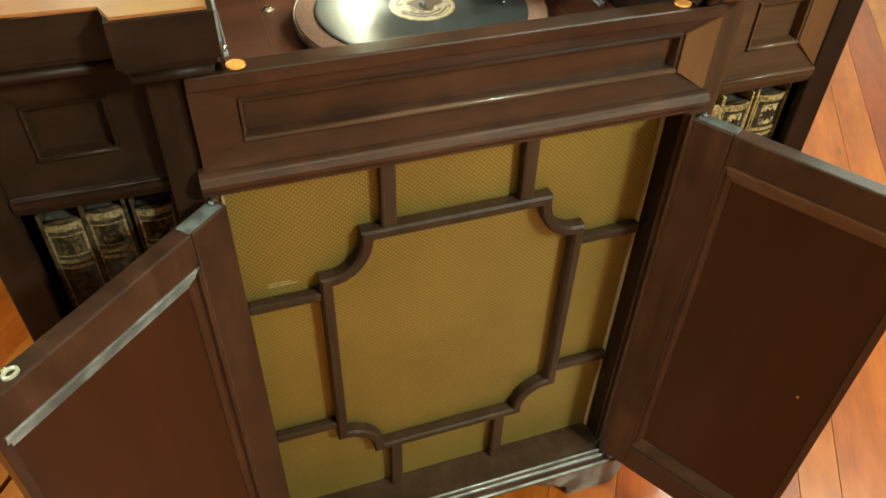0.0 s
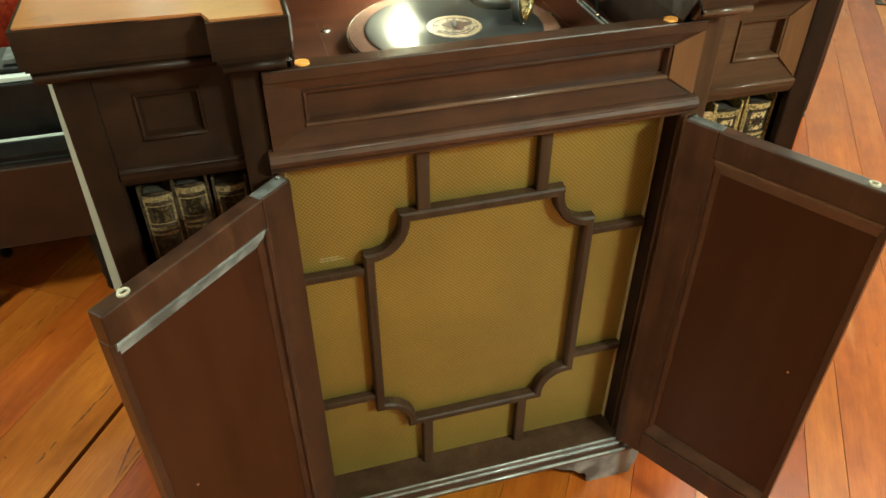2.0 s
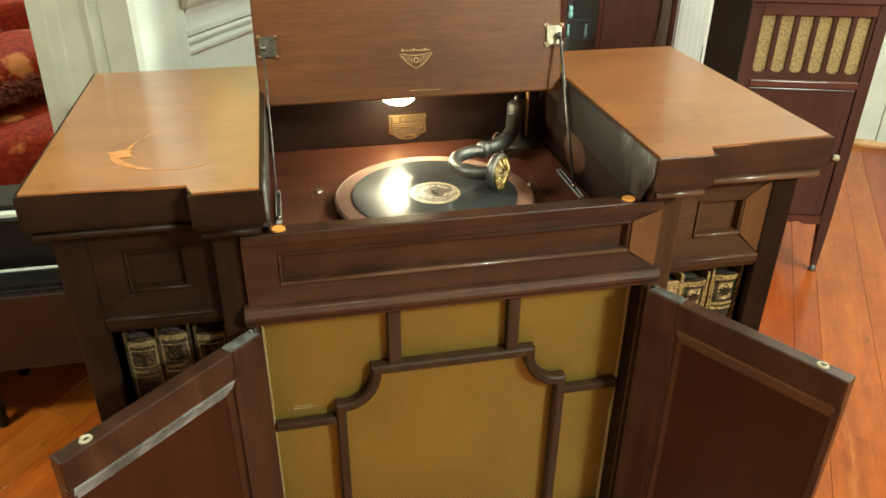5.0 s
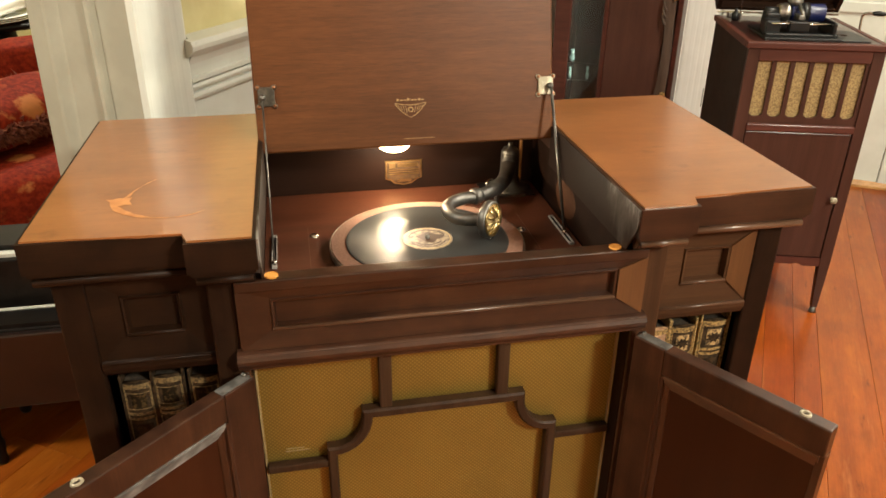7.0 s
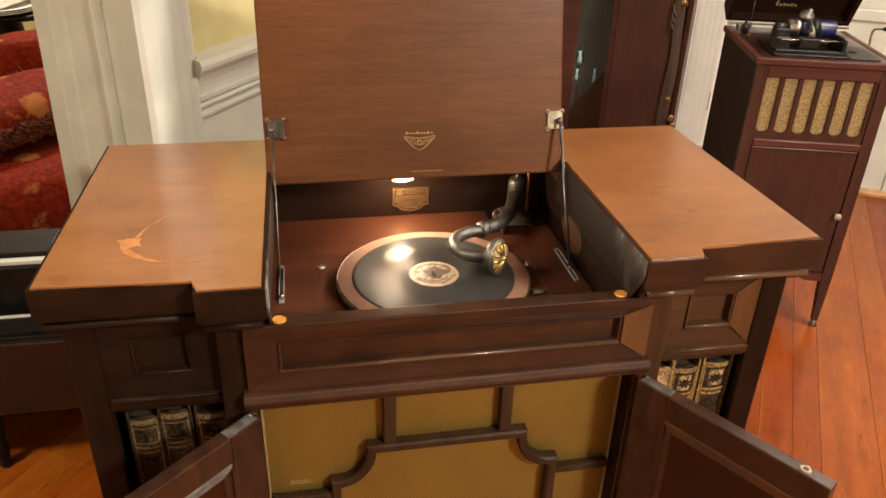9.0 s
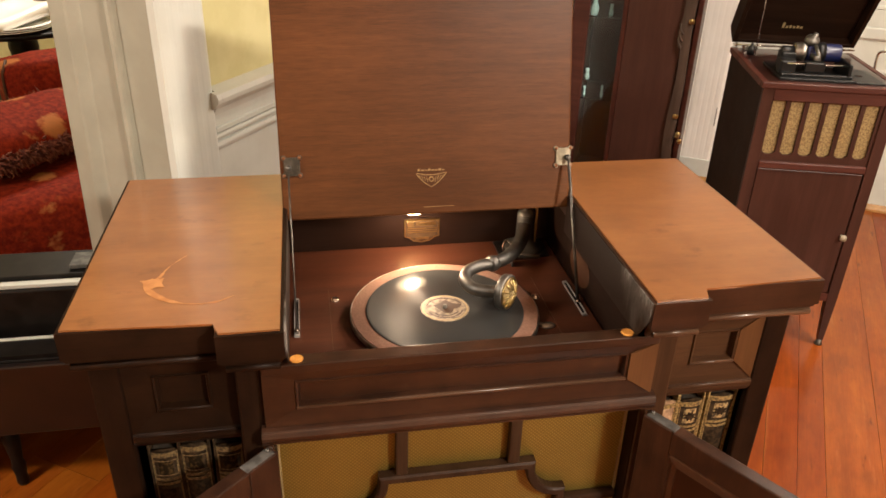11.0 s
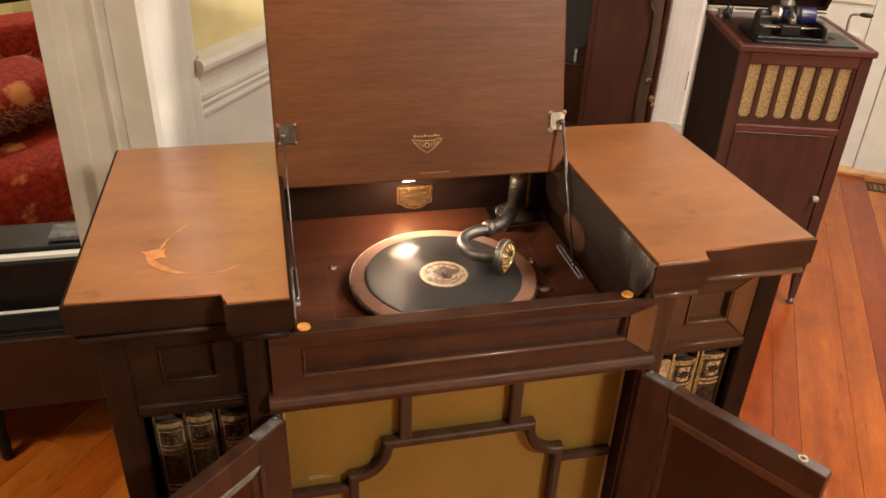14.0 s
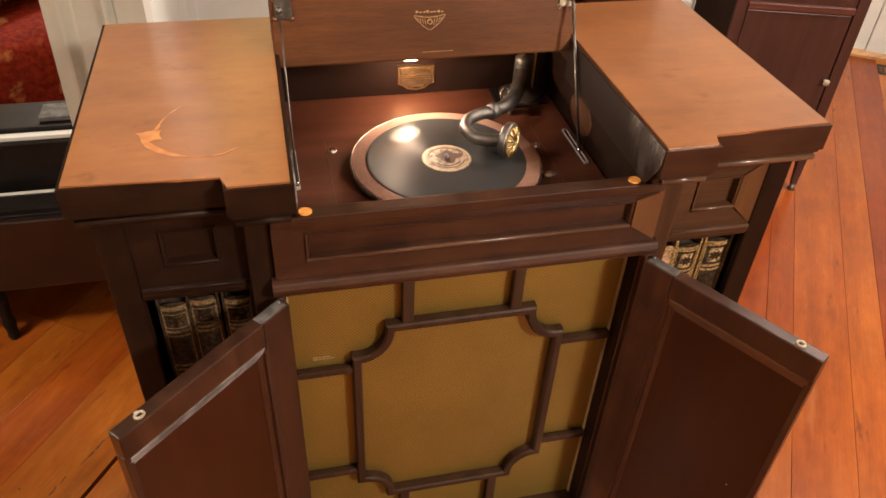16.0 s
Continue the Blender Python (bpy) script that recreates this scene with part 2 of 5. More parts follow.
    c = mix_node(m, 0.7, c, ramp_node(m, big.outputs["Fac"], [(0.3, (0.78, 0.76, 0.72)), (0.7, (1.1, 1.08, 1))]), "MULTIPLY")
    k.new(c, n["Principled BSDF"].inputs["Base Color"])
    bump_node(m, both.outputs["Value"], 0.4, 0.001)
    return m


cloth = grille_cloth()


def record_vinyl():
    m = material("shellac_grooves", (0.034, 0.034, 0.033), 0.36, 0, 0.24, 0.035)
    n, k = m.node_tree.nodes, m.node_tree.links
    co, wv = n.new("ShaderNodeTexCoord"), n.new("ShaderNodeTexWave")
    wv.wave_type, wv.rings_direction = "RINGS", "Z"
    wv.inputs["Scale"].default_value, wv.inputs["Distortion"].default_value = 140, 0.0
    k.new(co.outputs["Object"], wv.inputs["Vector"])
    bump_node(m, wv.outputs["Fac"], 0.02, 0.0002)
    b = n["Principled BSDF"]
    b.inputs["Anisotropic"].default_value = 0.8
    b.inputs["Anisotropic Rotation"].default_value = 0.25
    b.inputs["Coat Roughness"].default_value = 0.06
    tg = n.new("ShaderNodeTangent")
    tg.direction_type, tg.axis = "RADIAL", "Z"
    k.new(tg.outputs["Tangent"], b.inputs["Tangent"])
    return m


vinyl = record_vinyl()
label_paper = speckled("cream_record_label", (0.12, 0.085, 0.06), (0.31, 0.24, 0.165), 110, 0.6, 0.1)
album_cloth = speckled("black_album_leather", (0.018, 0.011, 0.006), (0.05, 0.03, 0.015), 150, 0.9, 0.5)
album_cloth.node_tree.nodes["Principled BSDF"].inputs["Specular IOR Level"].default_value = 0.1
tan_leather = speckled("worn_tan_leather", (0.2, 0.1, 0.045), (0.42, 0.24, 0.12), 90, 0.7, 0.4)
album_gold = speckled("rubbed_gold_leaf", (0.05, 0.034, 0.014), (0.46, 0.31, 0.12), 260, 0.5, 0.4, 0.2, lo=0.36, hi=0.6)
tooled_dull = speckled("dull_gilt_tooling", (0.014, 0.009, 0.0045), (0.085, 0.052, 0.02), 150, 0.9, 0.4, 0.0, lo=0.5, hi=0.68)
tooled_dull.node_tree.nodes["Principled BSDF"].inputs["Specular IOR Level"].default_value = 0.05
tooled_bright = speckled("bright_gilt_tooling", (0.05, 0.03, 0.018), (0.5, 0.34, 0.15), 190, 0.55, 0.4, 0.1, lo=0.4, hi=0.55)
album_dull = speckled("dull_gold_leaf", (0.03, 0.02, 0.009), (0.24, 0.165, 0.07), 260, 0.6, 0.4, 0.1, lo=0.36, hi=0.62)
album_pages = speckled("album_paper", (0.02, 0.014, 0.009), (0.05, 0.035, 0.022), 200, 0.8, 0.3)
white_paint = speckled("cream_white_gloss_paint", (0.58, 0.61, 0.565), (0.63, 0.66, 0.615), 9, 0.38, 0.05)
# Brighter copy of the white paint: the far casing's light is in its colour.
lit_white = speckled("lit_white_paint", (0.8, 0.79, 0.75), (0.84, 0.83, 0.79), 9, 0.38, 0.05)
# White trim again, with the doorway pier's shade put into the colour.
shaded_white = speckled("shaded_white_paint", (0.315, 0.31, 0.25), (0.36, 0.355, 0.29), 7, 0.42, 0.05)
yellow_wall = speckled("pale_yellow_plaster", (0.57, 0.53, 0.265), (0.62, 0.58, 0.31), 14, 0.7, 0.1)
ceiling_paint = speckled("ceiling_paint", (0.78, 0.75, 0.68), (0.82, 0.79, 0.73), 6, 0.8, 0.05)
oak_trim = grain("oak_shoe_moulding", (0.3, 0.15, 0.05), (0.45, 0.25, 0.09), (0.56, 0.33, 0.13), "x", 0.35, 0.2)


def plank_wood():
    m = grain("heart_pine_plank", (0.235, 0.052, 0.005), (0.31, 0.078, 0.007), (0.385, 0.112, 0.0115), "x", 0.36, 0.36, size=1.8, bump=0.05, streak=0.22, spec=0.2)
    m.node_tree.nodes["Principled BSDF"].inputs["Coat Roughness"].default_value = 0.16
    n, k = m.node_tree.nodes, m.node_tree.links
    b = n["Principled BSDF"]
    was = b.inputs["Base Color"].links[0].from_socket
    info = n.new("ShaderNodeObjectInfo")
    tone = ramp_node(m, info.outputs["Random"], [(0.0, (0.72, 0.5, 0.4)), (0.3, (0.95, 0.82, 0.7)), (0.65, (1.0, 1.0, 1.0)), (1.0, (1.12, 1.4, 1.2))])
    worn, _ = noise_node(m, 16, 5, (0.12, 1, 1), rough=0.65)
    bare = ramp_node(m, worn.outputs["Fac"], [(0.62, (0, 0, 0)), (0.72, (0.45, 0.45, 0.45))])
    dirty, _ = noise_node(m, 30, 4, (0.2, 1, 1), rough=0.7)
    dark = ramp_node(m, dirty.outputs["Fac"], [(0.27, (0.5, 0.42, 0.38)), (0.38, (1, 1, 1))])
    c = mix_node(m, 1.0, was, tone, "MULTIPLY")
    c = mix_node(m, 1.0, mix_node(m, bare, c, (0.42, 0.16, 0.04)), dark, "MULTIPLY")
    k.new(c, b.inputs["Base Color"])
    for node in n:  # each board is cut from another stretch of the log
        if node.type == "MAPPING":
            shift = n.new("ShaderNodeVectorMath")
            shift.operation = "SCALE"
            shift.inputs[0].default_value = (7.3, 5.1, 3.7)
            k.new(info.outputs["Random"], shift.inputs["Scale"])
            k.new(shift.outputs["Vector"], node.inputs["Location"])
    return m


plank_mat = plank_wood()
mottle(plank_mat, 6, (0.78, 0.7, 0.6), (1.22, 1.36, 1.5), (0.3, 1, 1))
mottle(plank_mat, 34, (0.86, 0.8, 0.75), (1.06, 1.08, 1.1), (0.4, 1, 1))
under_floor = material("gap_between_boards", (0.05, 0.016, 0.006), 0.9)


def damask():
    m = material("red_floral_damask", (0.15, 0.01, 0.004), 0.8, spec=0.12)
    n, k = m.node_tree.nodes, m.node_tree.links
    weave, _ = noise_node(m, 60, 3)
    ground = ramp_node(m, weave.outputs["Fac"], [(0.35, (0.105, 0.0065, 0.0016)), (0.65, (0.2, 0.018, 0.0045))])
    co, vo = n.new("ShaderNodeTexCoord"), n.new("ShaderNodeTexVoronoi")
    vo.inputs["Scale"].default_value, vo.inputs["Randomness"].default_value = 6.2, 0.8
    k.new(co.outputs["Object"], vo.inputs["Vector"])
    wob, _ = noise_node(m, 38, 3)
    add = n.new("ShaderNodeMath")
    add.operation = "MULTIPLY_ADD"
    add.inputs[1].default_value = 0.32
    k.new(wob.outputs["Fac"], add.inputs[0])
    k.new(vo.outputs["Distance"], add.inputs[2])
    flower = ramp_node(m, add.outputs["Value"], [(0.38, (0.6, 0.6, 0.6)), (0.47, (0, 0, 0))])
    sprig, _ = noise_node(m, 22, 4)
    leafy = ramp_node(m, sprig.outputs["Fac"], [(0.6, (0, 0, 0)), (0.72, (0.22, 0.22, 0.22))])
    c = mix_node(m, leafy, ground, (0.36, 0.1, 0.03))
    c = mix_node(m, flower, c, (0.46, 0.19, 0.06))
    k.new(c, n["Principled BSDF"].inputs["Base Color"])
    bump_node(m, weave.outputs["Fac"], 0.3, 0.001)
    return m


red_damask = damask()
fringe_mat = speckled("russet_brush_fringe", (0.11, 0.024, 0.012), (0.24, 0.075, 0.035), 60, 0.9, 0.3)
ebony = speckled("black_lacquer", (0.005, 0.0042, 0.004), (0.011, 0.009, 0.008), 20, 0.42, 0.05)
ebony.node_tree.nodes["Principled BSDF"].inputs["Specular IOR Level"].default_value = 0.2
china = speckled("white_glaze", (0.8, 0.79, 0.76), (0.86, 0.85, 0.82), 8, 0.25, 0.02)
green_cloth = speckled("dark_green_leaf", (0.012, 0.03, 0.01), (0.04, 0.08, 0.025), 30, 0.6, 0.3)
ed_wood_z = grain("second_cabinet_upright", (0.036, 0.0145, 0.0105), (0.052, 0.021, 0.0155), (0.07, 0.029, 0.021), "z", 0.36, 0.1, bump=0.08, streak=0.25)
ed_wood_x = grain("second_cabinet_lengthwise", (0.05, 0.0145, 0.0105), (0.08, 0.024, 0.0165), (0.11, 0.036, 0.024), "x", 0.46, 0.08)
brocade = speckled("gold_brocade", (0.17, 0.11, 0.042), (0.36, 0.265, 0.115), 230, 0.6, 0.4, 0.1, lo=0.38, hi=0.6)
taupe_edge = grain("taupe_carved_edge", (0.08, 0.055, 0.046), (0.12, 0.085, 0.07), (0.16, 0.115, 0.096), "z", 0.4, 0.1)
pale_edge_mat = grain("pale_cloth_edge", (0.2, 0.15, 0.07), (0.28, 0.21, 0.1), (0.36, 0.28, 0.14), "z", 0.5, 0.0)
ed_top = grain("second_top_gloss", (0.024, 0.0085, 0.0065), (0.034, 0.012, 0.009), (0.046, 0.017, 0.0125), "x", 0.3, 0.5, bump=0.06, streak=0.2)
cab_panel = grain("maroon_cabinet_panel", (0.075, 0.032, 0.025), (0.092, 0.04, 0.031), (0.112, 0.049, 0.038), "z", 0.42, 0.05, bump=0.05, streak=0.2)
cyl_blue = material("blue_cylinder", (0.006, 0.01, 0.055), 0.36, 0, 0.1)
teal_glass = material("teal_glass_ornament", (0.3, 0.46, 0.45), 0.08, 0, 0.5)
pane_glass = material("cabinet_glass", (0.9, 0.95, 0.94), 0.03)
pane_glass.node_tree.nodes["Principled BSDF"].inputs["Transmission Weight"].default_value = 1.0

# ---- mesh helpers ----


def faces_box(bm, x0, x1, y0, y1, z0, z1, bev=0.0, seg=2):
    made = bmesh.ops.create_cube(bm, size=1.0)["verts"]
    for v in made:
        v.co = ((x0 + x1) / 2 + v.co.x * (x1 - x0), (y0 + y1) / 2 + v.co.y * (y1 - y0), (z0 + z1) / 2 + v.co.z * (z1 - z0))
    if bev:
        edges = list({e for v in made for e in v.link_edges})
        bmesh.ops.bevel(bm, geom=edges, offset=bev, segments=seg, affect="EDGES", profile=0.5)
    return bm


def box(x0, x1, y0, y1, z0, z1, bev=0.002, seg=2):
    return faces_box(bmesh.new(), x0, x1, y0, y1, z0, z1, bev, seg)


def sweep(bm, outline, a, b, plane="yz"):
    """A closed outline drawn in a plane, pushed along the third axis from a to b."""
    def spot(p, s):
        return {"yz": (s, p[0], p[1]), "xz": (p[0], s, p[1]), "xy": (p[0], p[1], s)}[plane]
    r0 = [bm.verts.new(spot(p, a)) for p in outline]
    r1 = [bm.verts.new(spot(p, b)) for p in outline]
    n = len(outline)
    for i in range(n):
        bm.faces.new((r0[i], r0[(i + 1) % n], r1[(i + 1) % n], r1[i]))
    bm.faces.new(r0)
    bm.faces.new(r1[::-1])
    return bm


def spin(bm, outline, steps=32, at=None, closed=False):
    """A lathe: outline of (radius, height) turned about z, then placed by the matrix at."""
    rings, at = [], at or Matrix()
    for r, z in outline:
        if r < 1e-6:
            rings.append([bm.verts.new(at @ Vector((0, 0, z)))])
        else:
            rings.append([bm.verts.new(at @ Vector((r * math.cos(2 * math.pi * i / steps), r * math.sin(2 * math.pi * i / steps), z))) for i in range(steps)])
    for a, b in zip(rings, rings[1:]):
        for i in range(steps):
            j = (i + 1) % steps
            if len(a) == 1 and len(b) > 1:
                bm.faces.new((a[0], b[i], b[j]))
            elif len(b) == 1 and len(a) > 1:
                bm.faces.new((a[i], a[j], b[0]))
            elif len(a) > 1:
                bm.faces.new((a[i], a[j], b[j], b[i]))
    return bm


def curve_points(points, per=6):
    """A smooth line through the points."""
    p = [Vector(q) for q in points]
    p = [2 * p[0] - p[1], *p, 2 * p[-1] - p[-2]]
    out = []
    for a, b, c, d in zip(p, p[1:], p[2:], p[3:]):
        for i in range(per):
            t = i / per
            out.append(0.5 * (2 * b + (c - a) * t + (2 * a - 5 * b + 4 * c - d) * t * t + (3 * b - a - 3 * c + d) * t ** 3))
    return out + [p[-2]]


def tube(bm, points, radius, steps=10):
    """A round bar along points; radius: a number, or one per point."""
    pts = [Vector(q) for q in points]
    radii = radius if isinstance(radius, (list, tuple)) else [radius] * len(pts)
    side = None
    rings = []
    for i, p in enumerate(pts):
        d = (pts[min(i + 1, len(pts) - 1)] - pts[max(i - 1, 0)]).normalized()
        if side is None:
            side = d.orthogonal().normalized()
        side = (side - d * side.dot(d)).normalized()
        up = d.cross(side)
        rings.append([bm.verts.new(p + radii[i] * (math.cos(2 * math.pi * k / steps) * side + math.sin(2 * math.pi * k / steps) * up)) for k in range(steps)])
    for a, b in zip(rings, rings[1:]):
        for k in range(steps):
            bm.faces.new((a[k], a[(k + 1) % steps], b[(k + 1) % steps], b[k]))
    bm.faces.new(rings[0][::-1])
    bm.faces.new(rings[-1])
    return bm


def sunk_panel(x0, x1, z0, z1, y, i0, i1, j0, j1, deep, lip=0.004):
    """A front at y whose four sides slope in to a smaller sunk field with a raised lip; i: field's sides, j: its bottom and top."""
    bm = bmesh.new()
    rings = []
    for a, b, c, d, yy in ((x0, x1, z0, z1, y + deep + 0.014), (x0, x1, z0, z1, y), (i0, i1, j0, j1, y + deep), (i0 + lip * 0.3, i1 - lip * 0.3, j0 + lip * 0.3, j1 - lip * 0.3, y + deep - 0.003),
                           (i0 + lip, i1 - lip, j0 + lip, j1 - lip, y + deep - 0.002), (i0 + lip * 1.6, i1 - lip * 1.6, j0 + lip * 1.6, j1 - lip * 1.6, y + deep + 0.008)):
        rings.append([bm.verts.new(v) for v in ((a, yy, c), (b, yy, c), (b, yy, d), (a, yy, d))])
    for r, s in zip(rings, rings[1:]):
        for k in range(4):
            bm.faces.new((r[k], r[(k + 1) % 4], s[(k + 1) % 4], s[k]))
    bm.faces.new(rings[-1])
    bm.faces.new(rings[0][::-1])
    return bm


BASE = {}


def thing(name, base, label, category, group="", kind=""):
    ob = new(name)
    ob.matrix_basis = Matrix.Translation(base)
    ob.empty_display_size = 0.1
    BASE[ob.name] = Matrix.Translation(base).inverted()
    return tagged(ob, label, category, group, kind)


def mesh_of(name, bm, mat, smooth=False):
    bmesh.ops.recalc_face_normals(bm, faces=bm.faces)
    me = bpy.data.meshes.new(name)
    bm.to_mesh(me)
    bm.free()
    if smooth:
        me.shade_smooth()
    me.materials.append(mat)
    return me


def part(name, bm, mat, parent, label="", smooth=False):
    """One mesh under a thing or under a part."""
    ob = new(name, mesh_of(name, bm, mat, smooth))
    ob.parent = parent
    ob.matrix_parent_inverse = BASE.get(parent.name, Matrix())
    return tagged(ob, label)


def single(name, bm, mat, label, category, kind="", smooth=False, group=""):
    return tagged(new(name, mesh_of(name, bm, mat, smooth)), label, category, group, kind)


def mirror(bm, xc):
    for v in bm.verts:
        v.co.x = 2 * xc - v.co.x
    return bm


def turned(bm, m):
    for v in bm.verts:
        v.co = m @ v.co
    return bm


def joined(*some):
    out = bmesh.new()
    for bm in some:
        me = bpy.data.meshes.new("scratch")
        bm.to_mesh(me)
        bm.free()
        out.from_mesh(me)
        bpy.data.meshes.remove(me)
    return out


def disc(x, y, z, r, h, steps=24, soft=0.0015):
    return spin(bmesh.new(), [(0, z), (r - soft, z), (r, z + soft), (r, z + h - soft), (r - soft, z + h), (0, z + h)], steps, Matrix.Translation((x, y, 0)))

# ---- the house: walls, trim ----
U1, W1, U2 = 0.521, 0.357, 3.45  # pier corner along the boards, stair wall, far wall
HIGH = 2.7


def wall(name, bm, mat, label):
    ob = single(name, turned(bm, ROOM), mat, label, "wall", "structure")
    return ob


wall("wall_stair", box(U1 + 0.13, U2, W1, W1 + 0.14, 1.0, HIGH, 0), yellow_wall, "pale yellow plaster wall above a white chair rail")
wall("wall_wainscot", box(U1 + 0.13, U2, W1 + 0.002, W1 + 0.14, 0, 1.0, 0), white_paint, "white painted wainscot under the chair rail")
wall("wall_far", box(U2, U2 + 0.14, -3.2, W1 + 0.14, 0, HIGH, 0), white_paint, "white painted panelled wall at the end of the room")
# Next two walls are out of view, added to enclose and tint the light.
wall("wall_behind", box(-2.6, U2 + 0.14, -3.34, -3.2, 0, HIGH, 0), hall_paint, "tan wall added out of view to close the room")
wall("wall_entry", box(-2.74, -2.6, -3.34, 4.0, 0, HIGH, 0), hall_paint, "tan wall added out of view to close the room")
wall("wall_parlour_end", box(U2, U2 + 0.14, W1 + 0.14, 4.0, 0, HIGH, 0), yellow_wall, "pale yellow plaster wall of the next room")
wall("wall_parlour_side", box(-2.74, U2 + 0.14, 4.0, 4.14, 0, HIGH, 0), yellow_wall, "pale yellow plaster wall of the next room")
wall("wall_doorway", box(U1, U1 + 0.13, W1, W1 + 0.17, 0, HIGH, 0), shaded_white, "white painted pier beside a doorway")
wall("wall_doorway_far", box(U1, U1 + 0.13, 2.3, 4.0, 0, HIGH, 0), yellow_wall, "plaster wall past the doorway")
wall("wall_doorway_head", box(U1, U1 + 0.13, W1 + 0.17, 2.3, 2.15, HIGH, 0), white_paint, "white painted head over the doorway")
ceiling = single("ceiling", turned(box(-2.74, U2 + 0.14, -3.34, 4.14, HIGH, HIGH + 0.1, 0), ROOM), ceiling_paint, "white plaster ceiling", "ceiling", "structure")


def trim(name, bm, mat, label, category="trim"):
    return single(name, turned(bm, ROOM), mat, label, category, "structure")


# casing on the pier: two boards with a bead between them
casing = bmesh.new()
sweep(casing, [(W1 + d, U1 - out) for d, out in ((0.07, 0), (0.0715, 0.01), (0.0745, 0.0155), (0.08, 0.0175), (0.0855, 0.0155), (0.0885, 0.01), (0.0895, 0.006), (0.155, 0.006), (0.159, 0.0085), (0.165, 0.015), (0.172, 0.022), (0.177, 0.024), (0.212, 0.024), (0.216, 0.022), (0.216, 0))], 0, 2.15, "xy")
for v in casing.verts:
    lean = 0.034 * (1.1 - v.co.z) if v.co.x > W1 + 0.15 else 0.0  # the old opening has settled: its edge is out of plumb
    v.co.x, v.co.y = v.co.y, v.co.x + lean
trim("trim_doorway", casing, shaded_white, "white painted door casing with a bead")
fluted = []
for k in range(4):
    a = U1 + 0.006 + 0.031 * k
    fluted += [(a, W1), (a, W1 - 0.0184), (a + 0.005, W1 - 0.019), (a + 0.018, W1 - 0.019), (a + 0.023, W1 - 0.0184)]
fluted += [(U1 + 0.13, W1 - 0.014), (U1 + 0.13, W1)]
fluted = [(U1, W1), (U1, W1 - 0.016)] + [p for p in fluted if p[1] < W1 - 0.001] + [(U1 + 0.13, W1)]
trim("trim_pier", sweep(bmesh.new(), fluted, 0, HIGH - 0.002, "xy"), white_paint, "white painted fluted casing on the corner")
rail = [(W1 - d, z) for d, z in ((0, 0.951), (0.009, 0.953), (0.011, 0.96), (0.009, 0.967), (0.003, 0.969), (0.003, 0.972), (0.012, 0.975), (0.0135, 0.98), (0.011, 0.9855), (0.005, 0.987), (0.005, 0.9885), (0.0145, 0.991),
                                 (0.0145, 1.0), (0.0095, 1.0015), (0.0095, 1.014), (0.011, 1.026), (0.017, 1.04), (0.029, 1.05), (0.036, 1.057), (0.038, 1.066), (0.034, 1.076), (0, 1.083))]
nose_end = [(W1 - d, z) for d, z in ((0.0198, 1.044), (0.03, 1.05), (0.036, 1.057), (0.038, 1.066), (0.034, 1.076), (0.0198, 1.079))]
trim("trim_rail_return", sweep(bmesh.new(), nose_end, 0.638, U1 + 0.1308, "yz"), white_paint, "end of the moulded chair rail lapping over the casing")
trim("trim_chair_rail", sweep(bmesh.new(), rail, U1 + 0.131, U2, "yz"), white_paint, "white moulded chair rail")
trim("baseboard", box(U1 + 0.131, U2, W1 - 0.018, W1, 0, 0.2, 0.004), white_paint, "white painted baseboard", "baseboard")

# far wall: fluted casing, door, rail, oak shoe
far_case = []
for k in range(5):
    a = -0.5 + 0.027 * k
    far_case += [(a, U2 - 0.0215), (a + 0.004, U2 - 0.022), (a + 0.018, U2 - 0.022), (a + 0.022, U2 - 0.0215)]
far_case = [(-0.51, U2), (-0.51, U2 - 0.016)] + far_case + [(-0.362, U2 - 0.016), (-0.36, U2 - 0.026), (-0.33, U2 - 0.026), (-0.325, U2 - 0.012), (-0.325, U2)]
bm = sweep(bmesh.new(), far_case, 0.12, 2.1, "xy")
for v in bm.verts:
    v.co.x, v.co.y = v.co.y, v.co.x
trim("trim_far_casing", bm, lit_white, "white painted fluted door casing")
trim("trim_far_plinth", box(U2 - 0.028, U2, -0.515, -0.32, 0, 0.12, 0.003), white_paint, "white plinth block under the casing")
door_1 = trim("door_1", joined(box(U2 - 0.012, U2, -1.36, -0.53, 0.02, 2.05, 0.003), box(U2 - 0.02, U2 - 0.01, -1.36, -1.24, 0.02, 2.05, 0.003),
              box(U2 - 0.02, U2 - 0.01, -0.65, -0.53, 0.02, 2.05, 0.003), box(U2 - 0.019, U2 - 0.01, -1.24, -0.65, 0.02, 0.25, 0.003), box(U2 - 0.019, U2 - 0.01, -1.24, -0.65, 0.86, 0.935, 0.003),
              box(U2 - 0.026, U2 - 0.01, -1.24, -0.65, 0.805, 0.86, 0.008), box(U2 - 0.022, U2 - 0.01, -1.24, -0.65, 0.935, 0.955, 0.006), box(U2 - 0.018, U2 - 0.01, -1.22, -0.67, 0.655, 0.672, 0.004)),
              white_paint, "white painted panelled door, closed", "door")
trim("trim_strike_plate", box(U2 - 0.0245, U2 - 0.02, -0.4995, -0.4945, 0.305, 0.4, 0.001), worn_gleam, "narrow worn strike plate let into the casing")
rail2 = [(p[0] - W1 + U2, p[1] - 0.16) for p in rail]
bm = sweep(bmesh.new(), [(z, u) for u, z in rail2], -3.2, -1.4, "xy")
for v in bm.verts:
    v.co = (v.co.y, v.co.z, v.co.x)
trim("trim_far_rail", bm, white_paint, "white moulded chair rail")
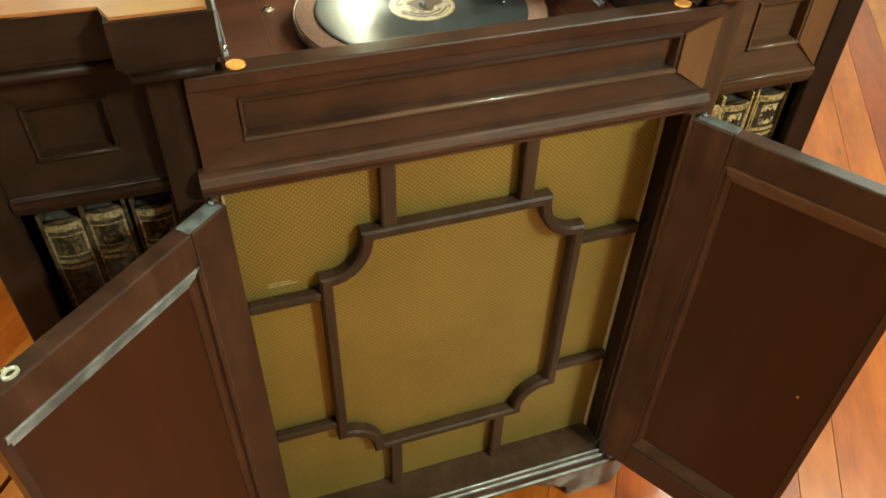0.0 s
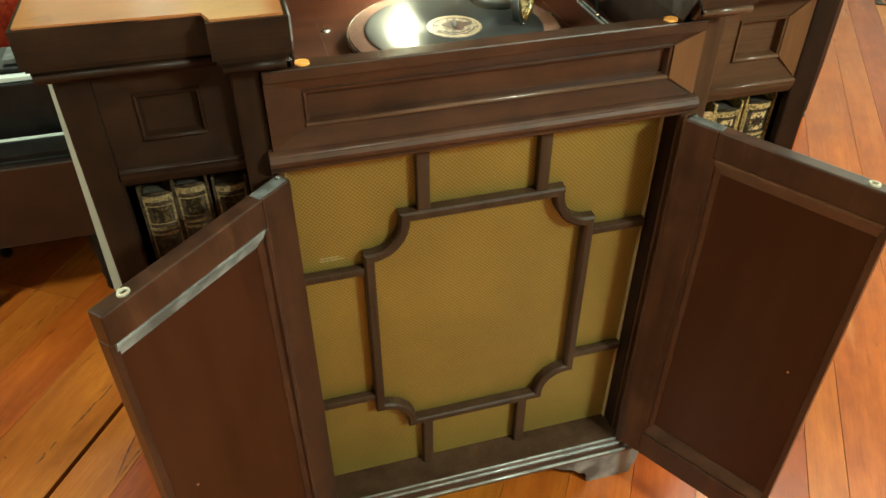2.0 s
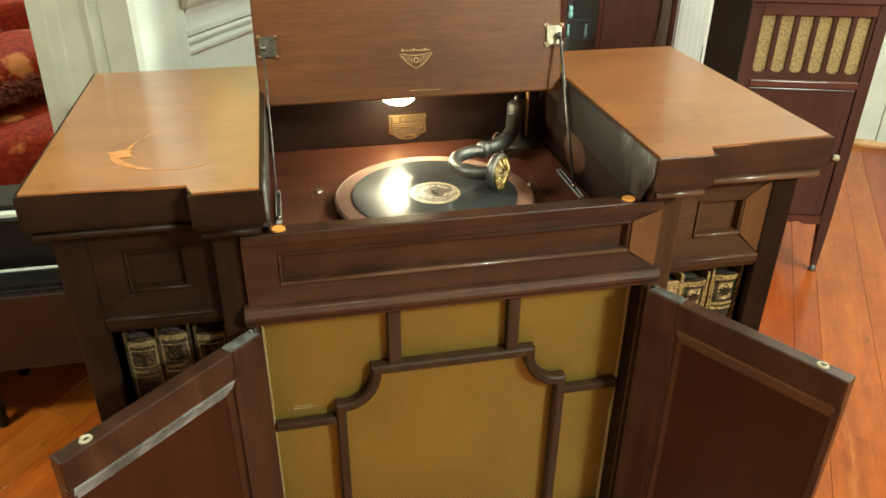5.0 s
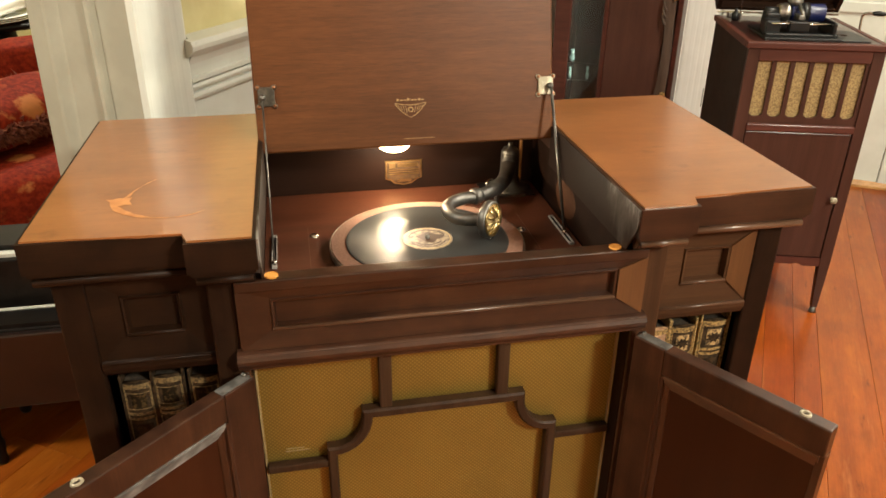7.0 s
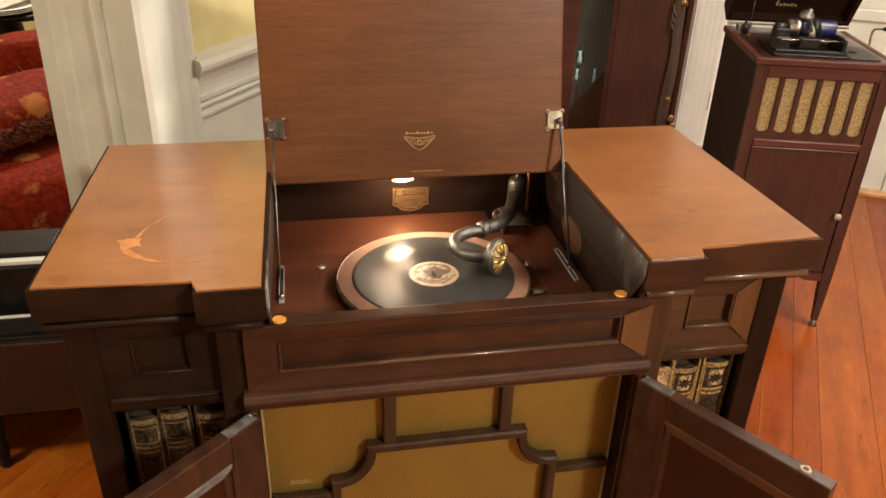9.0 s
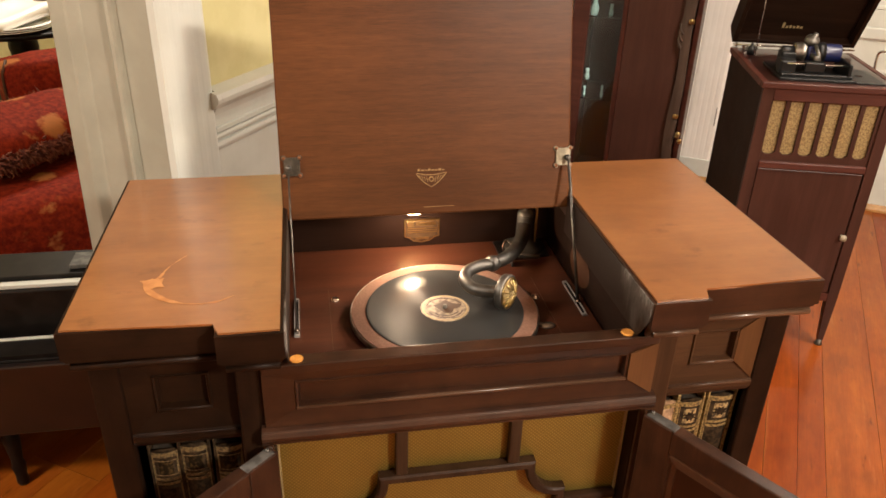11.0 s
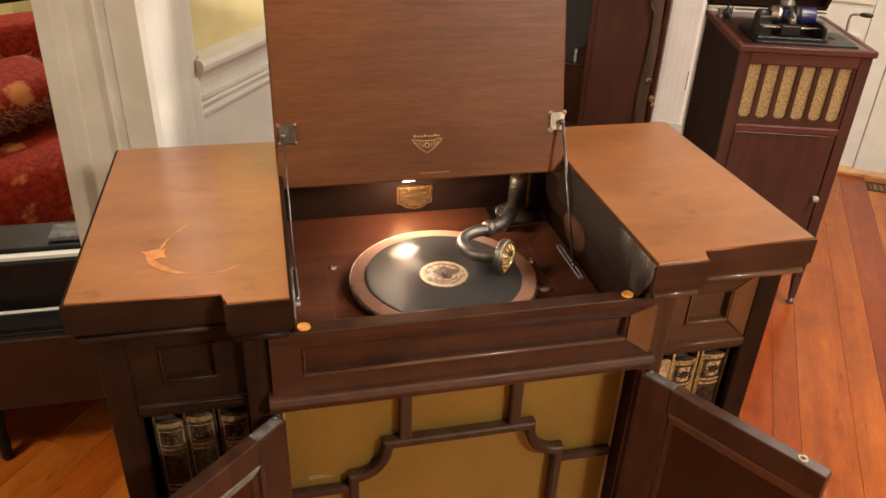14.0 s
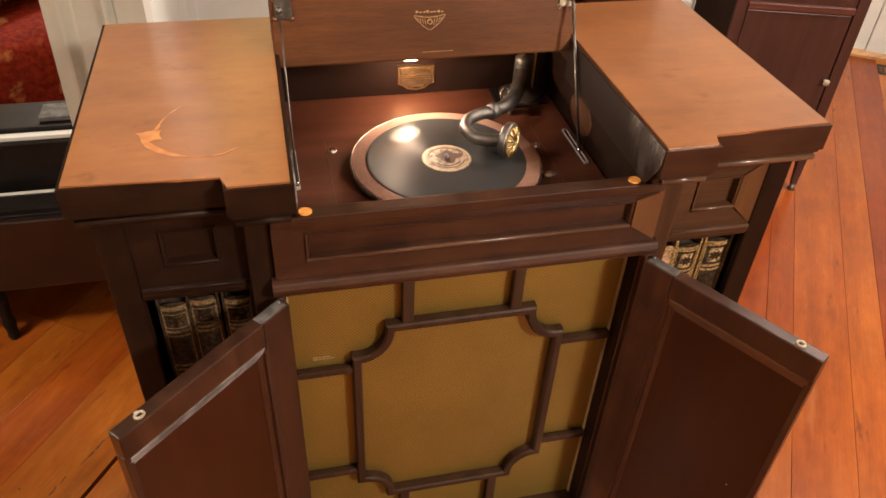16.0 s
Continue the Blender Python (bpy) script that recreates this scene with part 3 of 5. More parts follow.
trim("trim_far_jamb", box(U2 - 0.03, U2, -1.5, -1.361, 0.0, 2.1, 0.006), white_paint, "white painted door casing")
trim("baseboard_far", box(U2 - 0.02, U2, -3.2, -1.501, 0.0, 0.19, 0.004), white_paint, "white painted baseboard", "baseboard")
shoe = [(U2, 0), (U2 - 0.045, 0), (U2 - 0.045, 0.012), (U2 - 0.034, 0.024), (U2 - 0.03, 0.03), (U2, 0.03)]
bm = sweep(bmesh.new(), [(z, u) for u, z in shoe], -3.2, W1, "xy")
for v in bm.verts:
    v.co = (v.co.y, v.co.z, v.co.x)
trim("trim_far_shoe", bm, oak_trim, "varnished oak shoe moulding along the far wall")

# ---- floor boards ----
floor = single("floor", turned(box(-2.74, U2 + 0.14, -3.34, 4.14, -0.06, -0.014, 0), ROOM), under_floor, "red-brown varnished pine board floor", "floor", "structure")


def plank_mesh(length, wide):
    bm = faces_box(bmesh.new(), 0, length, 0, wide, -0.016, 0)
    bmesh.ops.bevel(bm, geom=[e for e in bm.edges if all(v.co.z > -0.001 for v in e.verts)], offset=0.0005, segments=1, affect="EDGES")
    return mesh_of("plank", bm, plank_mat)


seams = [-3.2 + 0.11875 * k for k in range(16)] + [-1.3, -1.205, -1.055, -0.98, -0.89] + [-0.77 + 0.12 * k for k in range(11)] + [0.61, 0.742] + [0.862 + 0.12 * k for k in range(27)]
plank_lengths = (4.2, 4.8, 5.4)
plank_stock = {}
rng = random.Random(4)
for a, b in zip(seams, seams[1:]):
    wide = b - a - (0.009 if abs(b - 0.43) < 1e-6 else 0.0)  # one open joint by the doorway
    cuts = [-2.6]
    while cuts[-1] < U2:
        cuts.append(cuts[-1] + (rng.choice((2.4, 3.1, 3.8)) if len(cuts) == 1 else rng.choice(plank_lengths)))
    cuts[-1] = U2
    if cuts[-1] - cuts[-2] < 0.5:
        cuts.pop(-2)
    for u0, u1 in zip(cuts, cuts[1:]):
        size = (round(u1 - u0, 3), round(wide, 4))
        if size not in plank_stock:
            plank_stock[size] = plank_mesh(size[0] - 0.001, wide - 0.0008)
        ob = new("plank", plank_stock[size])
        ob.parent = floor
        ob.matrix_basis = ROOM @ pose(u0, a, rng.uniform(-0.0003, 0.0003))

splinter_dark = speckled("raw_splintered_edge", (0.05, 0.014, 0.005), (0.13, 0.04, 0.012), 80, 0.8, 0.3)


def crack(line, wide, seed):
    """A thin ragged split in the boards, along points of the room's plan."""
    pts = curve_points([(u, w, 0) for u, w in line], 8)
    bm = bmesh.new()
    rows = []
    for i, q in enumerate(pts):
        d = (pts[min(i + 1, len(pts) - 1)] - pts[max(i - 1, 0)]).normalized()
        half = wide * max(0.12, math.sin(math.pi * i / (len(pts) - 1)) ** 0.5 * (0.55 + 0.9 * noise.noise((i * 0.7, seed, 0))))
        rows.append([bm.verts.new(ROOM @ Vector((q.x - d.y * half * g, q.y + d.x * half * g, 0.0009))) for g in (1, -1)])
    for a, b in zip(rows, rows[1:]):
        bm.faces.new((a[0], a[1], b[1], b[0]))
    ob = new("crack", mesh_of("crack", bm, splinter_dark))
    ob.parent = floor
    return ob


crack([(0.298, 0.481), (0.26, 0.479), (0.227, 0.481)], 0.003, 1.0)
crack([(0.235, 0.484), (0.2, 0.483), (0.155, 0.487)], 0.0035, 2.0)
crack([(0.12, 0.494), (0.113, 0.495), (0.095, 0.492)], 0.003, 3.0)
crack([(0.092, 0.499), (0.078, 0.494), (0.06, 0.497)], 0.003, 4.0)
crack([(0.058, 0.57), (0.0555, 0.566), (0.053, 0.565)], 0.004, 5.0)
crack([(0.215, 0.355), (0.202, 0.352), (0.151, 0.341), (0.119, 0.332), (0.07, 0.318)], 0.003, 6.0)
crack([(0.19, 0.315), (0.167, 0.316), (0.129, 0.319), (0.085, 0.318)], 0.0022, 7.0)

vent = thing("floor_vent", (3.1, 1.93, 0), "dark metal floor register set in the boards", "vent")
VM = pose(3.105, 1.915, 0, 0, 0, -33)
part("frame", turned(joined(box(-0.14, 0.14, -0.055, -0.04, 0, 0.005), box(-0.14, 0.14, 0.04, 0.055, 0, 0.005), box(-0.14, -0.125, -0.04, 0.04, 0, 0.005), box(0.125, 0.14, -0.04, 0.04, 0, 0.005)), VM), black_iron, vent)
for k in range(10):
    part("slat", turned(box(-0.12 + 0.026 * k, -0.11 + 0.026 * k, -0.04, 0.04, 0.0005, 0.004, 0), VM), black_iron, vent)

# ---- the console phonograph ----
XC, TOP = 0.449, 0.996
console = thing("phonograph_console", (XC, 0.24, 0), "dark mahogany console phonograph with open lid and open grille doors", "phonograph")


def both(name, make, mat, label="", smooth=False, parent=None, right=None):
    """A part and its mirrored twin; right: lighter wood standing in for light there."""
    a = part(name, make(), mat, parent or console, label, smooth)
    b = part(name, mirror(make(), XC), right or mat, parent or console, label, smooth)
    return a, b


def wing_top():
    bm = bmesh.new()
    out = [(-0.062, 0.01), (0.126, 0.009), (0.126, -0.021), (0.207, -0.021), (0.207, 0.487), (-0.062, 0.487)]
    sweep(bm, out, 0.958, TOP, "xy")
    edges = [e for e in bm.edges if abs(e.verts[0].co.z - e.verts[1].co.z) < 1e-4]
    bmesh.ops.bevel(bm, geom=[e for e in edges if e.verts[0].co.z > 0.99], offset=0.004, segments=3, affect="EDGES")
    return bm


def wing_top_edge():
    """The moulded edge under the top's face; its shade is put into dark wood."""
    bm = bmesh.new()
    for inset, z0, z1 in ((-0.0006, 0.9535, 0.9935), (0.003, 0.948, 0.9535), (0.006, 0.943, 0.948)):
        out = [(-0.062 + inset, 0.01 + inset), (0.126 + inset, 0.009 + inset), (0.126 + inset, -0.021 + inset), (0.207 - inset, -0.021 + inset), (0.207 - inset, 0.487), (-0.062 + inset, 0.487)]
        sweep(bm, out, z0, z1, "xy")
    return bm


def wing_cove():
    """Cornice moulding that runs under the top, round the break in the front."""
    bm = bmesh.new()
    prof = [(0.012, 0.943), (0.02, 0.943), (0.02, 0.9425), (0.04, 0.9425), (0.04, 0.925), (0.032, 0.926), (0.026, 0.931), (0.02, 0.938), (0.014, 0.9405)]
    sweep(bm, prof, -0.05, 0.14, "yz")
    prof = [(y - 0.03, z) for y, z in prof]
    sweep(bm, prof, 0.142, 0.2, "yz")
    return bm


tops = both("top", wing_top, top_wood, "faded orange-brown mahogany top with a stepped front edge")
# Shaded edge in darker wood; the right one lighter, being better lit.
both("top_edge", wing_top_edge, wing_x, "moulded edge, its shade put into a dark wood", right=mah_x)
both("cornice", wing_cove, wing_x, right=lit_wing_x)
part("rear_deck", box(0.208, 0.69, 0.392, 0.486, 0.972, 0.9955, 0.002), top_wood, console)

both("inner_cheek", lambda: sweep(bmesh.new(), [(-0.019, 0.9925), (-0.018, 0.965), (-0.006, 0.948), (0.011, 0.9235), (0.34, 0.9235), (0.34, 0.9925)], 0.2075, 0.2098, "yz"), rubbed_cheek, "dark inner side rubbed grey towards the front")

# worn ring on the left-hand top
spots = curve_points([(0.071, 0.1894, 0), (0.0563, 0.1685, 0), (0.0473, 0.1491, 0), (0.0416, 0.13, 0), (0.0315, 0.115, 0), (0.029, 0.1035, 0), (0.0386, 0.0865, 0), (0.0568, 0.0696, 0), (0.0752, 0.0598, 0), (0.1, 0.0545, 0), (0.1243, 0.0574, 0), (0.1435, 0.0697, 0)], 8)
bm = bmesh.new()
n = len(spots)
lefts, rights = [], []
for i, p in enumerate(spots):
    s = i / (n - 1)
    d = (spots[min(i + 1, n - 1)] - spots[max(i - 1, 0)]).normalized()
    wide = 0.0005 + 0.0024 * max(0, math.sin(math.pi * s)) ** 1.2 + 0.0022 * math.exp(-((s - 0.55) / 0.12) ** 2) + 0.0026 * noise.noise((14 * s, 3.1, 0)) + 0.001 * noise.noise((45 * s, 1.1, 0))
    wide = max(0.0003, wide)
    side = Vector((-d.y, d.x, 0))
    lefts.append(p + wide * side)
    rights.append(p - wide * side * 0.8)
for i in range(n - 1):
    q = [bm.verts.new((v.x, v.y, TOP + 0.0004)) for v in (lefts[i], lefts[i + 1], rights[i + 1], rights[i])]
    bm.faces.new(q)
bm.faces.new([bm.verts.new((x, y, TOP + 0.0007)) for x, y in ((0.0172, 0.1233), (0.025, 0.1228), (0.0333, 0.1267), (0.0405, 0.124), (0.0484, 0.1273), (0.047, 0.114), (0.0523, 0.1015), (0.044, 0.1035), (0.0369, 0.0996), (0.0249, 0.1044), (0.023, 0.115))])
part("worn_ring", bm, stain_mat, tops[0], "worn crescent of bare orange wood")


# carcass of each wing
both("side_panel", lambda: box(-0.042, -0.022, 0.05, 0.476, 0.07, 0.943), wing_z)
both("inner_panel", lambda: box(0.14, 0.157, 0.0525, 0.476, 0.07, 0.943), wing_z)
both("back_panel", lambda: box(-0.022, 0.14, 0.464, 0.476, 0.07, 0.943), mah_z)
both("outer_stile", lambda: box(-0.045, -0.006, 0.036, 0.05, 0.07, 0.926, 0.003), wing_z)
both("inner_stile", lambda: box(0.138, 0.1716, 0.0205, 0.052, 0.07, 0.926, 0.003), wing_z, right=lit_wing_z)
both("drawer_front", lambda: sunk_panel(-0.006, 0.138, 0.806, 0.926, 0.038, 0.03, 0.103, 0.842, 0.9, 0.0025), wing_x, "sunk panel with sloping sides", right=lit_wing_x)
def bead_bar(a, b, y, z, r=0.003):
    return tube(bmesh.new(), [(a, y, z), (b, y, z)], r, 8)


both("panel_bead", lambda: bead_bar(0.031, 0.102, 0.0395, 0.843), wing_x, "rounded bead under the sunk field", True, right=polished_edge)
# Right-hand slopes only, drawn lighter as they look lit.
part("faded_stile", sweep(bmesh.new(), [(2 * XC + 0.0055, 0.8075), (2 * XC + 0.0055, 0.9255), (2 * XC - 0.0305, 0.8985), (2 * XC - 0.0305, 0.8435)], 0.0368, 0.0405, "xz"), lit_slope_z, console, "lighter veneer standing in for light on the slope")
part("faded_stile", sweep(bmesh.new(), [(0.7255, 0.8185), (0.7255, 0.9075), (0.685, 0.891), (0.685, 0.847)], 0.0105, 0.0135, "xz"), lit_slope_z, console, "lighter veneer standing in for light on the slope")
# Beads differ by side: the right ones carry highlights in a lighter brown.
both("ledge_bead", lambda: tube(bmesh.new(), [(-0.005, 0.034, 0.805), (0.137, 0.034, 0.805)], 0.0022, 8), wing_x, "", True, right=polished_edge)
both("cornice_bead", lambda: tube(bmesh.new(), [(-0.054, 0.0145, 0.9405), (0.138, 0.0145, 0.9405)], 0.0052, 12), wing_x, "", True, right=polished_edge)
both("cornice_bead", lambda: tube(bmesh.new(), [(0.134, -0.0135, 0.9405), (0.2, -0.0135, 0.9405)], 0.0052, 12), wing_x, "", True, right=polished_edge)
both("ledge", lambda: sweep(bmesh.new(), [(0.052, 0.784), (0.04, 0.784), (0.036, 0.79), (0.033, 0.797), (0.033, 0.804), (0.038, 0.807), (0.052, 0.807)], -0.006, 0.138, "yz"), wing_x, right=lit_wing_x)
both("shelf", lambda: box(-0.022, 0.14, 0.05, 0.464, 0.468, 0.484), wing_x)
both("drawer_bottom", lambda: box(-0.022, 0.14, 0.06, 0.464, 0.786, 0.796, 0), wing_x)
both("floor_shelf", lambda: box(-0.022, 0.14, 0.05, 0.464, 0.07, 0.09), mah_x)
both("plinth", lambda: sweep(bmesh.new(), [(0.06, 0.05), (0.026, 0.05), (0.024, 0.058), (0.028, 0.066), (0.034, 0.072), (0.036, 0.082), (0.06, 0.082)], -0.05, 0.156, "yz"), wing_x)

# centre carcass
both("centre_side", lambda: box(0.1575, 0.172, 0.0525, 0.476, 0.085, 0.921), mah_z)
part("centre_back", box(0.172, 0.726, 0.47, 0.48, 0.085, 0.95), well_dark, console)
both("pilaster", lambda: box(0.1718, 0.1795, 0.016, 0.0224, 0.106, 0.787, 0.001), mah_z)
part("front_rim", box(0.172, 0.726, 0.01, 0.034, 0.905, 0.921, 0.002), mah_x, console)
part("fascia", sunk_panel(0.172, 0.726, 0.818, 0.908, 0.012, 0.214, 0.684, 0.846, 0.892, 0.003), mah_x, console, "sunk fascia panel with sloping sides")
nose = [(0.03, 0.788), (0.012, 0.788), (0.008, 0.791), (0.008, 0.795), (0.003, 0.798), (0.0005, 0.803), (0.0, 0.808), (0.002, 0.813), (0.006, 0.816), (0.012, 0.8175), (0.03, 0.8175)]
part("nosing", sweep(bmesh.new(), nose, 0.166, 0.732, "yz"), mah_x, console, "rounded moulding under the fascia")
part("nosing_edge", tube(bmesh.new(), [(0.166, 0.0085, 0.8095), (0.732, 0.0085, 0.8095)], 0.0068, 16), polished_edge, console, "polished round edge, its highlight put into a lighter brown", True)
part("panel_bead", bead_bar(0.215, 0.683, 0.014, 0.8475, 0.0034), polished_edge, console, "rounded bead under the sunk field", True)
both("dot_pad", lambda: disc(0.219, 0.022, 0.921, 0.0088, 0.0012), pad_felt, "round orange felt bumper")

# well
part("motor_board", box(0.201, 0.697, 0.034, 0.466, 0.835, 0.8455, 0.001), board_wood, console, "red-brown varnished motor board")
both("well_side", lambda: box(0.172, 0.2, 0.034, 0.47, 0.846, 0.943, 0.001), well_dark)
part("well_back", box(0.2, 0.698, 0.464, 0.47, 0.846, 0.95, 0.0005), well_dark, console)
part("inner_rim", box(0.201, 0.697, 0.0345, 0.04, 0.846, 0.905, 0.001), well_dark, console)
both("board_seam", lambda: box(0.2692, 0.27, 0.05, 0.32, 0.8455, 0.846, 0), polished_edge)
# Flat oval patch of bare brown wood on the well's side.
both("oval_escutcheon", lambda: turned(spin(bmesh.new(), [(0, 0), (0.036, 0), (0.037, 0.0006), (0, 0.0008)], 28), Matrix.Translation((0.2, 0.27, 0.888)) @ pose(0, 0, 0, 0, 90, 0) @ Matrix.Diagonal((0.85, 1.3, 1, 1))), patch_wood)

# grille
part("grille_cloth", box(0.18, 0.718, 0.058, 0.062, 0.085, 0.79, 0), cloth, console, "woven gold grille cloth")
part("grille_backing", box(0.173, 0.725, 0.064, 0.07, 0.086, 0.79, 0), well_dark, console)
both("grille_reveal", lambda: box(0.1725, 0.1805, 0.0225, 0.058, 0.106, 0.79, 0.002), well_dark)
both("reveal_bead", lambda: box(0.1808, 0.1838, 0.05, 0.0575, 0.106, 0.776, 0.001), pale_edge_mat, "thin pale edge of the cloth frame")
part("grille_head", box(0.181, 0.717, 0.044, 0.057, 0.776, 0.79, 0.002), grille_bar, console)

GY0, GY1, BAR = 0.038, 0.056, 0.019
L, R, ZT, ZB = 0.272, 0.626, 0.677, 0.221


def frame_outline(g):
    """The centre frame with hollow corners and small shoulders; g: how far inside the outer edge."""
    out = []
    for sx, sz in ((-1, 1), (1, 1), (1, -1), (-1, -1)):
        ex, ez = (L if sx < 0 else R), (ZT if sz > 0 else ZB)
        hz = 0.05 if sz > 0 else 0.044
        hollow = []
        for i in range(9):
            a = math.pi / 2 * i / 8
            # the hollow is centred on the outer corner
            hollow.append((ex - sx * (0.012 + 0.042 * math.cos(a) + g * math.cos(a)), ez - sz * (0.012 + hz * math.sin(a) + g * math.sin(a))))
        lead = [(ex - sx * (0.054 + g), ez - sz * g), (ex - sx * (0.054 + g), ez - sz * 0.012)]
        tail = [(ex - sx * 0.012, ez - sz * (0.012 + hz + g)), (ex - sx * g, ez - sz * (0.012 + hz + g))]
        if g:
            lead[1] = (ex - sx * (0.054 + g), ez - sz * 0.012 - sz * max(0, g - 0.012))
            tail[0] = (ex - sx * max(0.012, g), ez - sz * (0.012 + hz + g))
            hollow = [(max(min(px, R - g), L + g), max(min(pz, ZT - g), ZB + g)) for px, pz in hollow]
        corner = lead + hollow[1:-1] + tail
        if sx * sz > 0:
            out += corner
        else:
            out += corner[::-1]
    return out


def ring_bar(outer, inner, y0, y1):
    bm = bmesh.new()
    n = len(outer)
    rows = [[bm.verts.new((x, y, z)) for x, z in o] for o, y in ((outer, y1), (outer, y0 + 0.003), ([(a + (c - a) * 0.2, b + (d - b) * 0.2) for (a, b), (c, d) in zip(outer, inner)], y0),
                                                              ([(a + (c - a) * 0.8, b + (d - b) * 0.8) for (a, b), (c, d) in zip(outer, inner)], y0), (inner, y0 + 0.003), (inner, y1))]
    rows.append(rows[0])
    for r, s in zip(rows, rows[1:]):
        for i in range(n):
            bm.faces.new((r[i], r[(i + 1) % n], s[(i + 1) % n], s[i]))
    return bm


part("grille_frame", ring_bar(frame_outline(0.0), frame_outline(0.015), GY0, GY1), grille_bar, console, "shaped centre frame with hollow corners")
for x in (0.352, 0.527):
    part("muntin", box(x, x + BAR, 0.042, 0.0565, ZT - 0.002, 0.777, 0.003), grille_bar, console)
    part("muntin", box(x, x + BAR, 0.042, 0.0565, 0.1, ZB + 0.002, 0.003), grille_bar, console)
for z in (0.577, 0.304):
    part("muntin", box(0.184, L + 0.002, 0.042, 0.0565, z, z + BAR * 0.72, 0.003), grille_bar, console)
    part("muntin", box(R - 0.002, 0.7155, 0.042, 0.0565, z, z + BAR * 0.72, 0.003), grille_bar, console)

part("cloth_mend", joined(box(0.211, 0.247, 0.0568, 0.058, 0.6035, 0.6048, 0), box(0.212, 0.239, 0.0566, 0.058, 0.6085, 0.6093, 0)), pale_edge_mat, console, "small mended tear in the cloth")
# base
part("sill", box(0.172, 0.726, 0.0, 0.076, 0.086, 0.105, 0.002), grille_bar, console)
base = [(0.07, 0.076), (-0.013, 0.076), (-0.018, 0.079), (-0.019, 0.085), (-0.015, 0.0885), (-0.009, 0.0895), (-0.009, 0.0955), (-0.005, 0.0985), (-0.0035, 0.1015), (-0.0006, 0.1045), (0.07, 0.1045)]
part("base_moulding", sweep(bmesh.new(), base, 0.138, 0.76, "yz"), mah_x, console, "stepped base moulding")
# Thin highlights of the base moulding, painted pale on each bead.
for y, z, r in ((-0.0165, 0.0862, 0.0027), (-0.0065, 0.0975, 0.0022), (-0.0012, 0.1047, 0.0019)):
    part("base_bead", tube(bmesh.new(), [(0.166, y, z), (0.732, y, z)], r, 8), worn_gleam, console, "", True)


def bracket_foot():
    out = [(0.132, 0.052), (0.13, 0.04), (0.134, 0.022), (0.142, 0.01), (0.145, 0.0), (0.232, 0.0), (0.236, 0.004), (0.236, 0.012), (0.24, 0.02), (0.248, 0.024), (0.254, 0.024), (0.26, 0.03), (0.27, 0.036), (0.288, 0.04), (0.3, 0.045), (0.312, 0.052)]
    bm = sweep(bmesh.new(), [(x, z * 1.46) for x, z in out], -0.014, 0.008, "xz")
    bm2 = sweep(bmesh.new(), [(-0.013, 0.0758), (-0.013, 0.0), (0.05, 0.0), (0.056, 0.016), (0.07, 0.03), (0.09, 0.052), (0.12, 0.0758)], 0.14, 0.162, "yz")
    return joined(bm, bm2)


both("foot", bracket_foot, grey_black, "scrolled bracket foot, its gloss put into grey colour")
both("wing_foot", lambda: sweep(bmesh.new(), [(-0.05, 0.05), (-0.05, 0.0), (-0.01, 0.0), (0.0, 0.02), (0.02, 0.034), (0.05, 0.05)], 0.03, 0.055, "xz"), grey_black)
both("rear_foot", lambda: box(-0.05, -0.01, 0.43, 0.476, 0.0, 0.075), grey_black)


# grille doors, built closed from the hinge outwards, then swung open
def door_parts(side, hinge, swing, name_label):
    pivot = Matrix.Translation(hinge) @ pose(0, 0, 0, 0, 0, swing)
    wide, low, high = 0.279, 0.106, 0.788

    def set_up(bm):
        if side > 0:
            mirror(bm, 0)
        return turned(bm, pivot)

    leaf = part("door", set_up(joined(box(0.0, 0.05, -0.002, 0.019, low, high, 0.002), box(0.05, wide, -0.002, 0.019, high - 0.041, high, 0.002), box(0.05, wide, -0.002, 0.019, low, low + 0.055, 0.002),
                                      box(wide - 0.0095, wide, -0.002, 0.0145, low + 0.055, high - 0.041, 0.001))), mah_z, console, name_label)
    part("panel", set_up(box(0.045, wide - 0.009, 0.001, 0.0085, low + 0.05, high - 0.032, 0.001)), red_panel, leaf)
    slope = [(high - 0.041, 0.0185), (high - 0.044, 0.0185), (high - 0.046, 0.018), (high - 0.0645, 0.0102), (high - 0.065, 0.0086), (high - 0.041, 0.0086)]
    part("bead", set_up(sweep(bmesh.new(), [(y, z) for z, y in slope], 0.05, wide - 0.006, "yz")), gleam_slope if side < 0 else polished_edge, leaf, "sloping bead, its gleam put into a paler colour")
    part("bead", set_up(sweep(bmesh.new(), [(y, low + high - z + 0.018) for z, y in slope], 0.05, wide - 0.006, "yz")), mah_x, leaf)
    part("bead", set_up(sweep(bmesh.new(), [(0.05, 0.0185), (0.054, 0.0185), (0.055, 0.014), (0.058, 0.014), (0.063, 0.0105), (0.064, 0.0086), (0.05, 0.0086)], low + 0.055, high - 0.041, "xy")), mah_z, leaf)
    ring = spin(bmesh.new(), [(0.0035, 0), (0.0035, 0.0022), (0.0048, 0.003), (0.0062, 0.0022), (0.0065, 0)], 20)
    ring2 = box(-0.002, 0.002, -0.009, -0.004, 0, 0.0016, 0.0005)
    part("latch_plate", set_up(turned(joined(ring, ring2), Matrix.Translation((wide - 0.036, 0.009, high)) @ Matrix.Diagonal((1.15, 0.9, 1, 1)))), latch_cream, leaf, "small ivory latch plate")
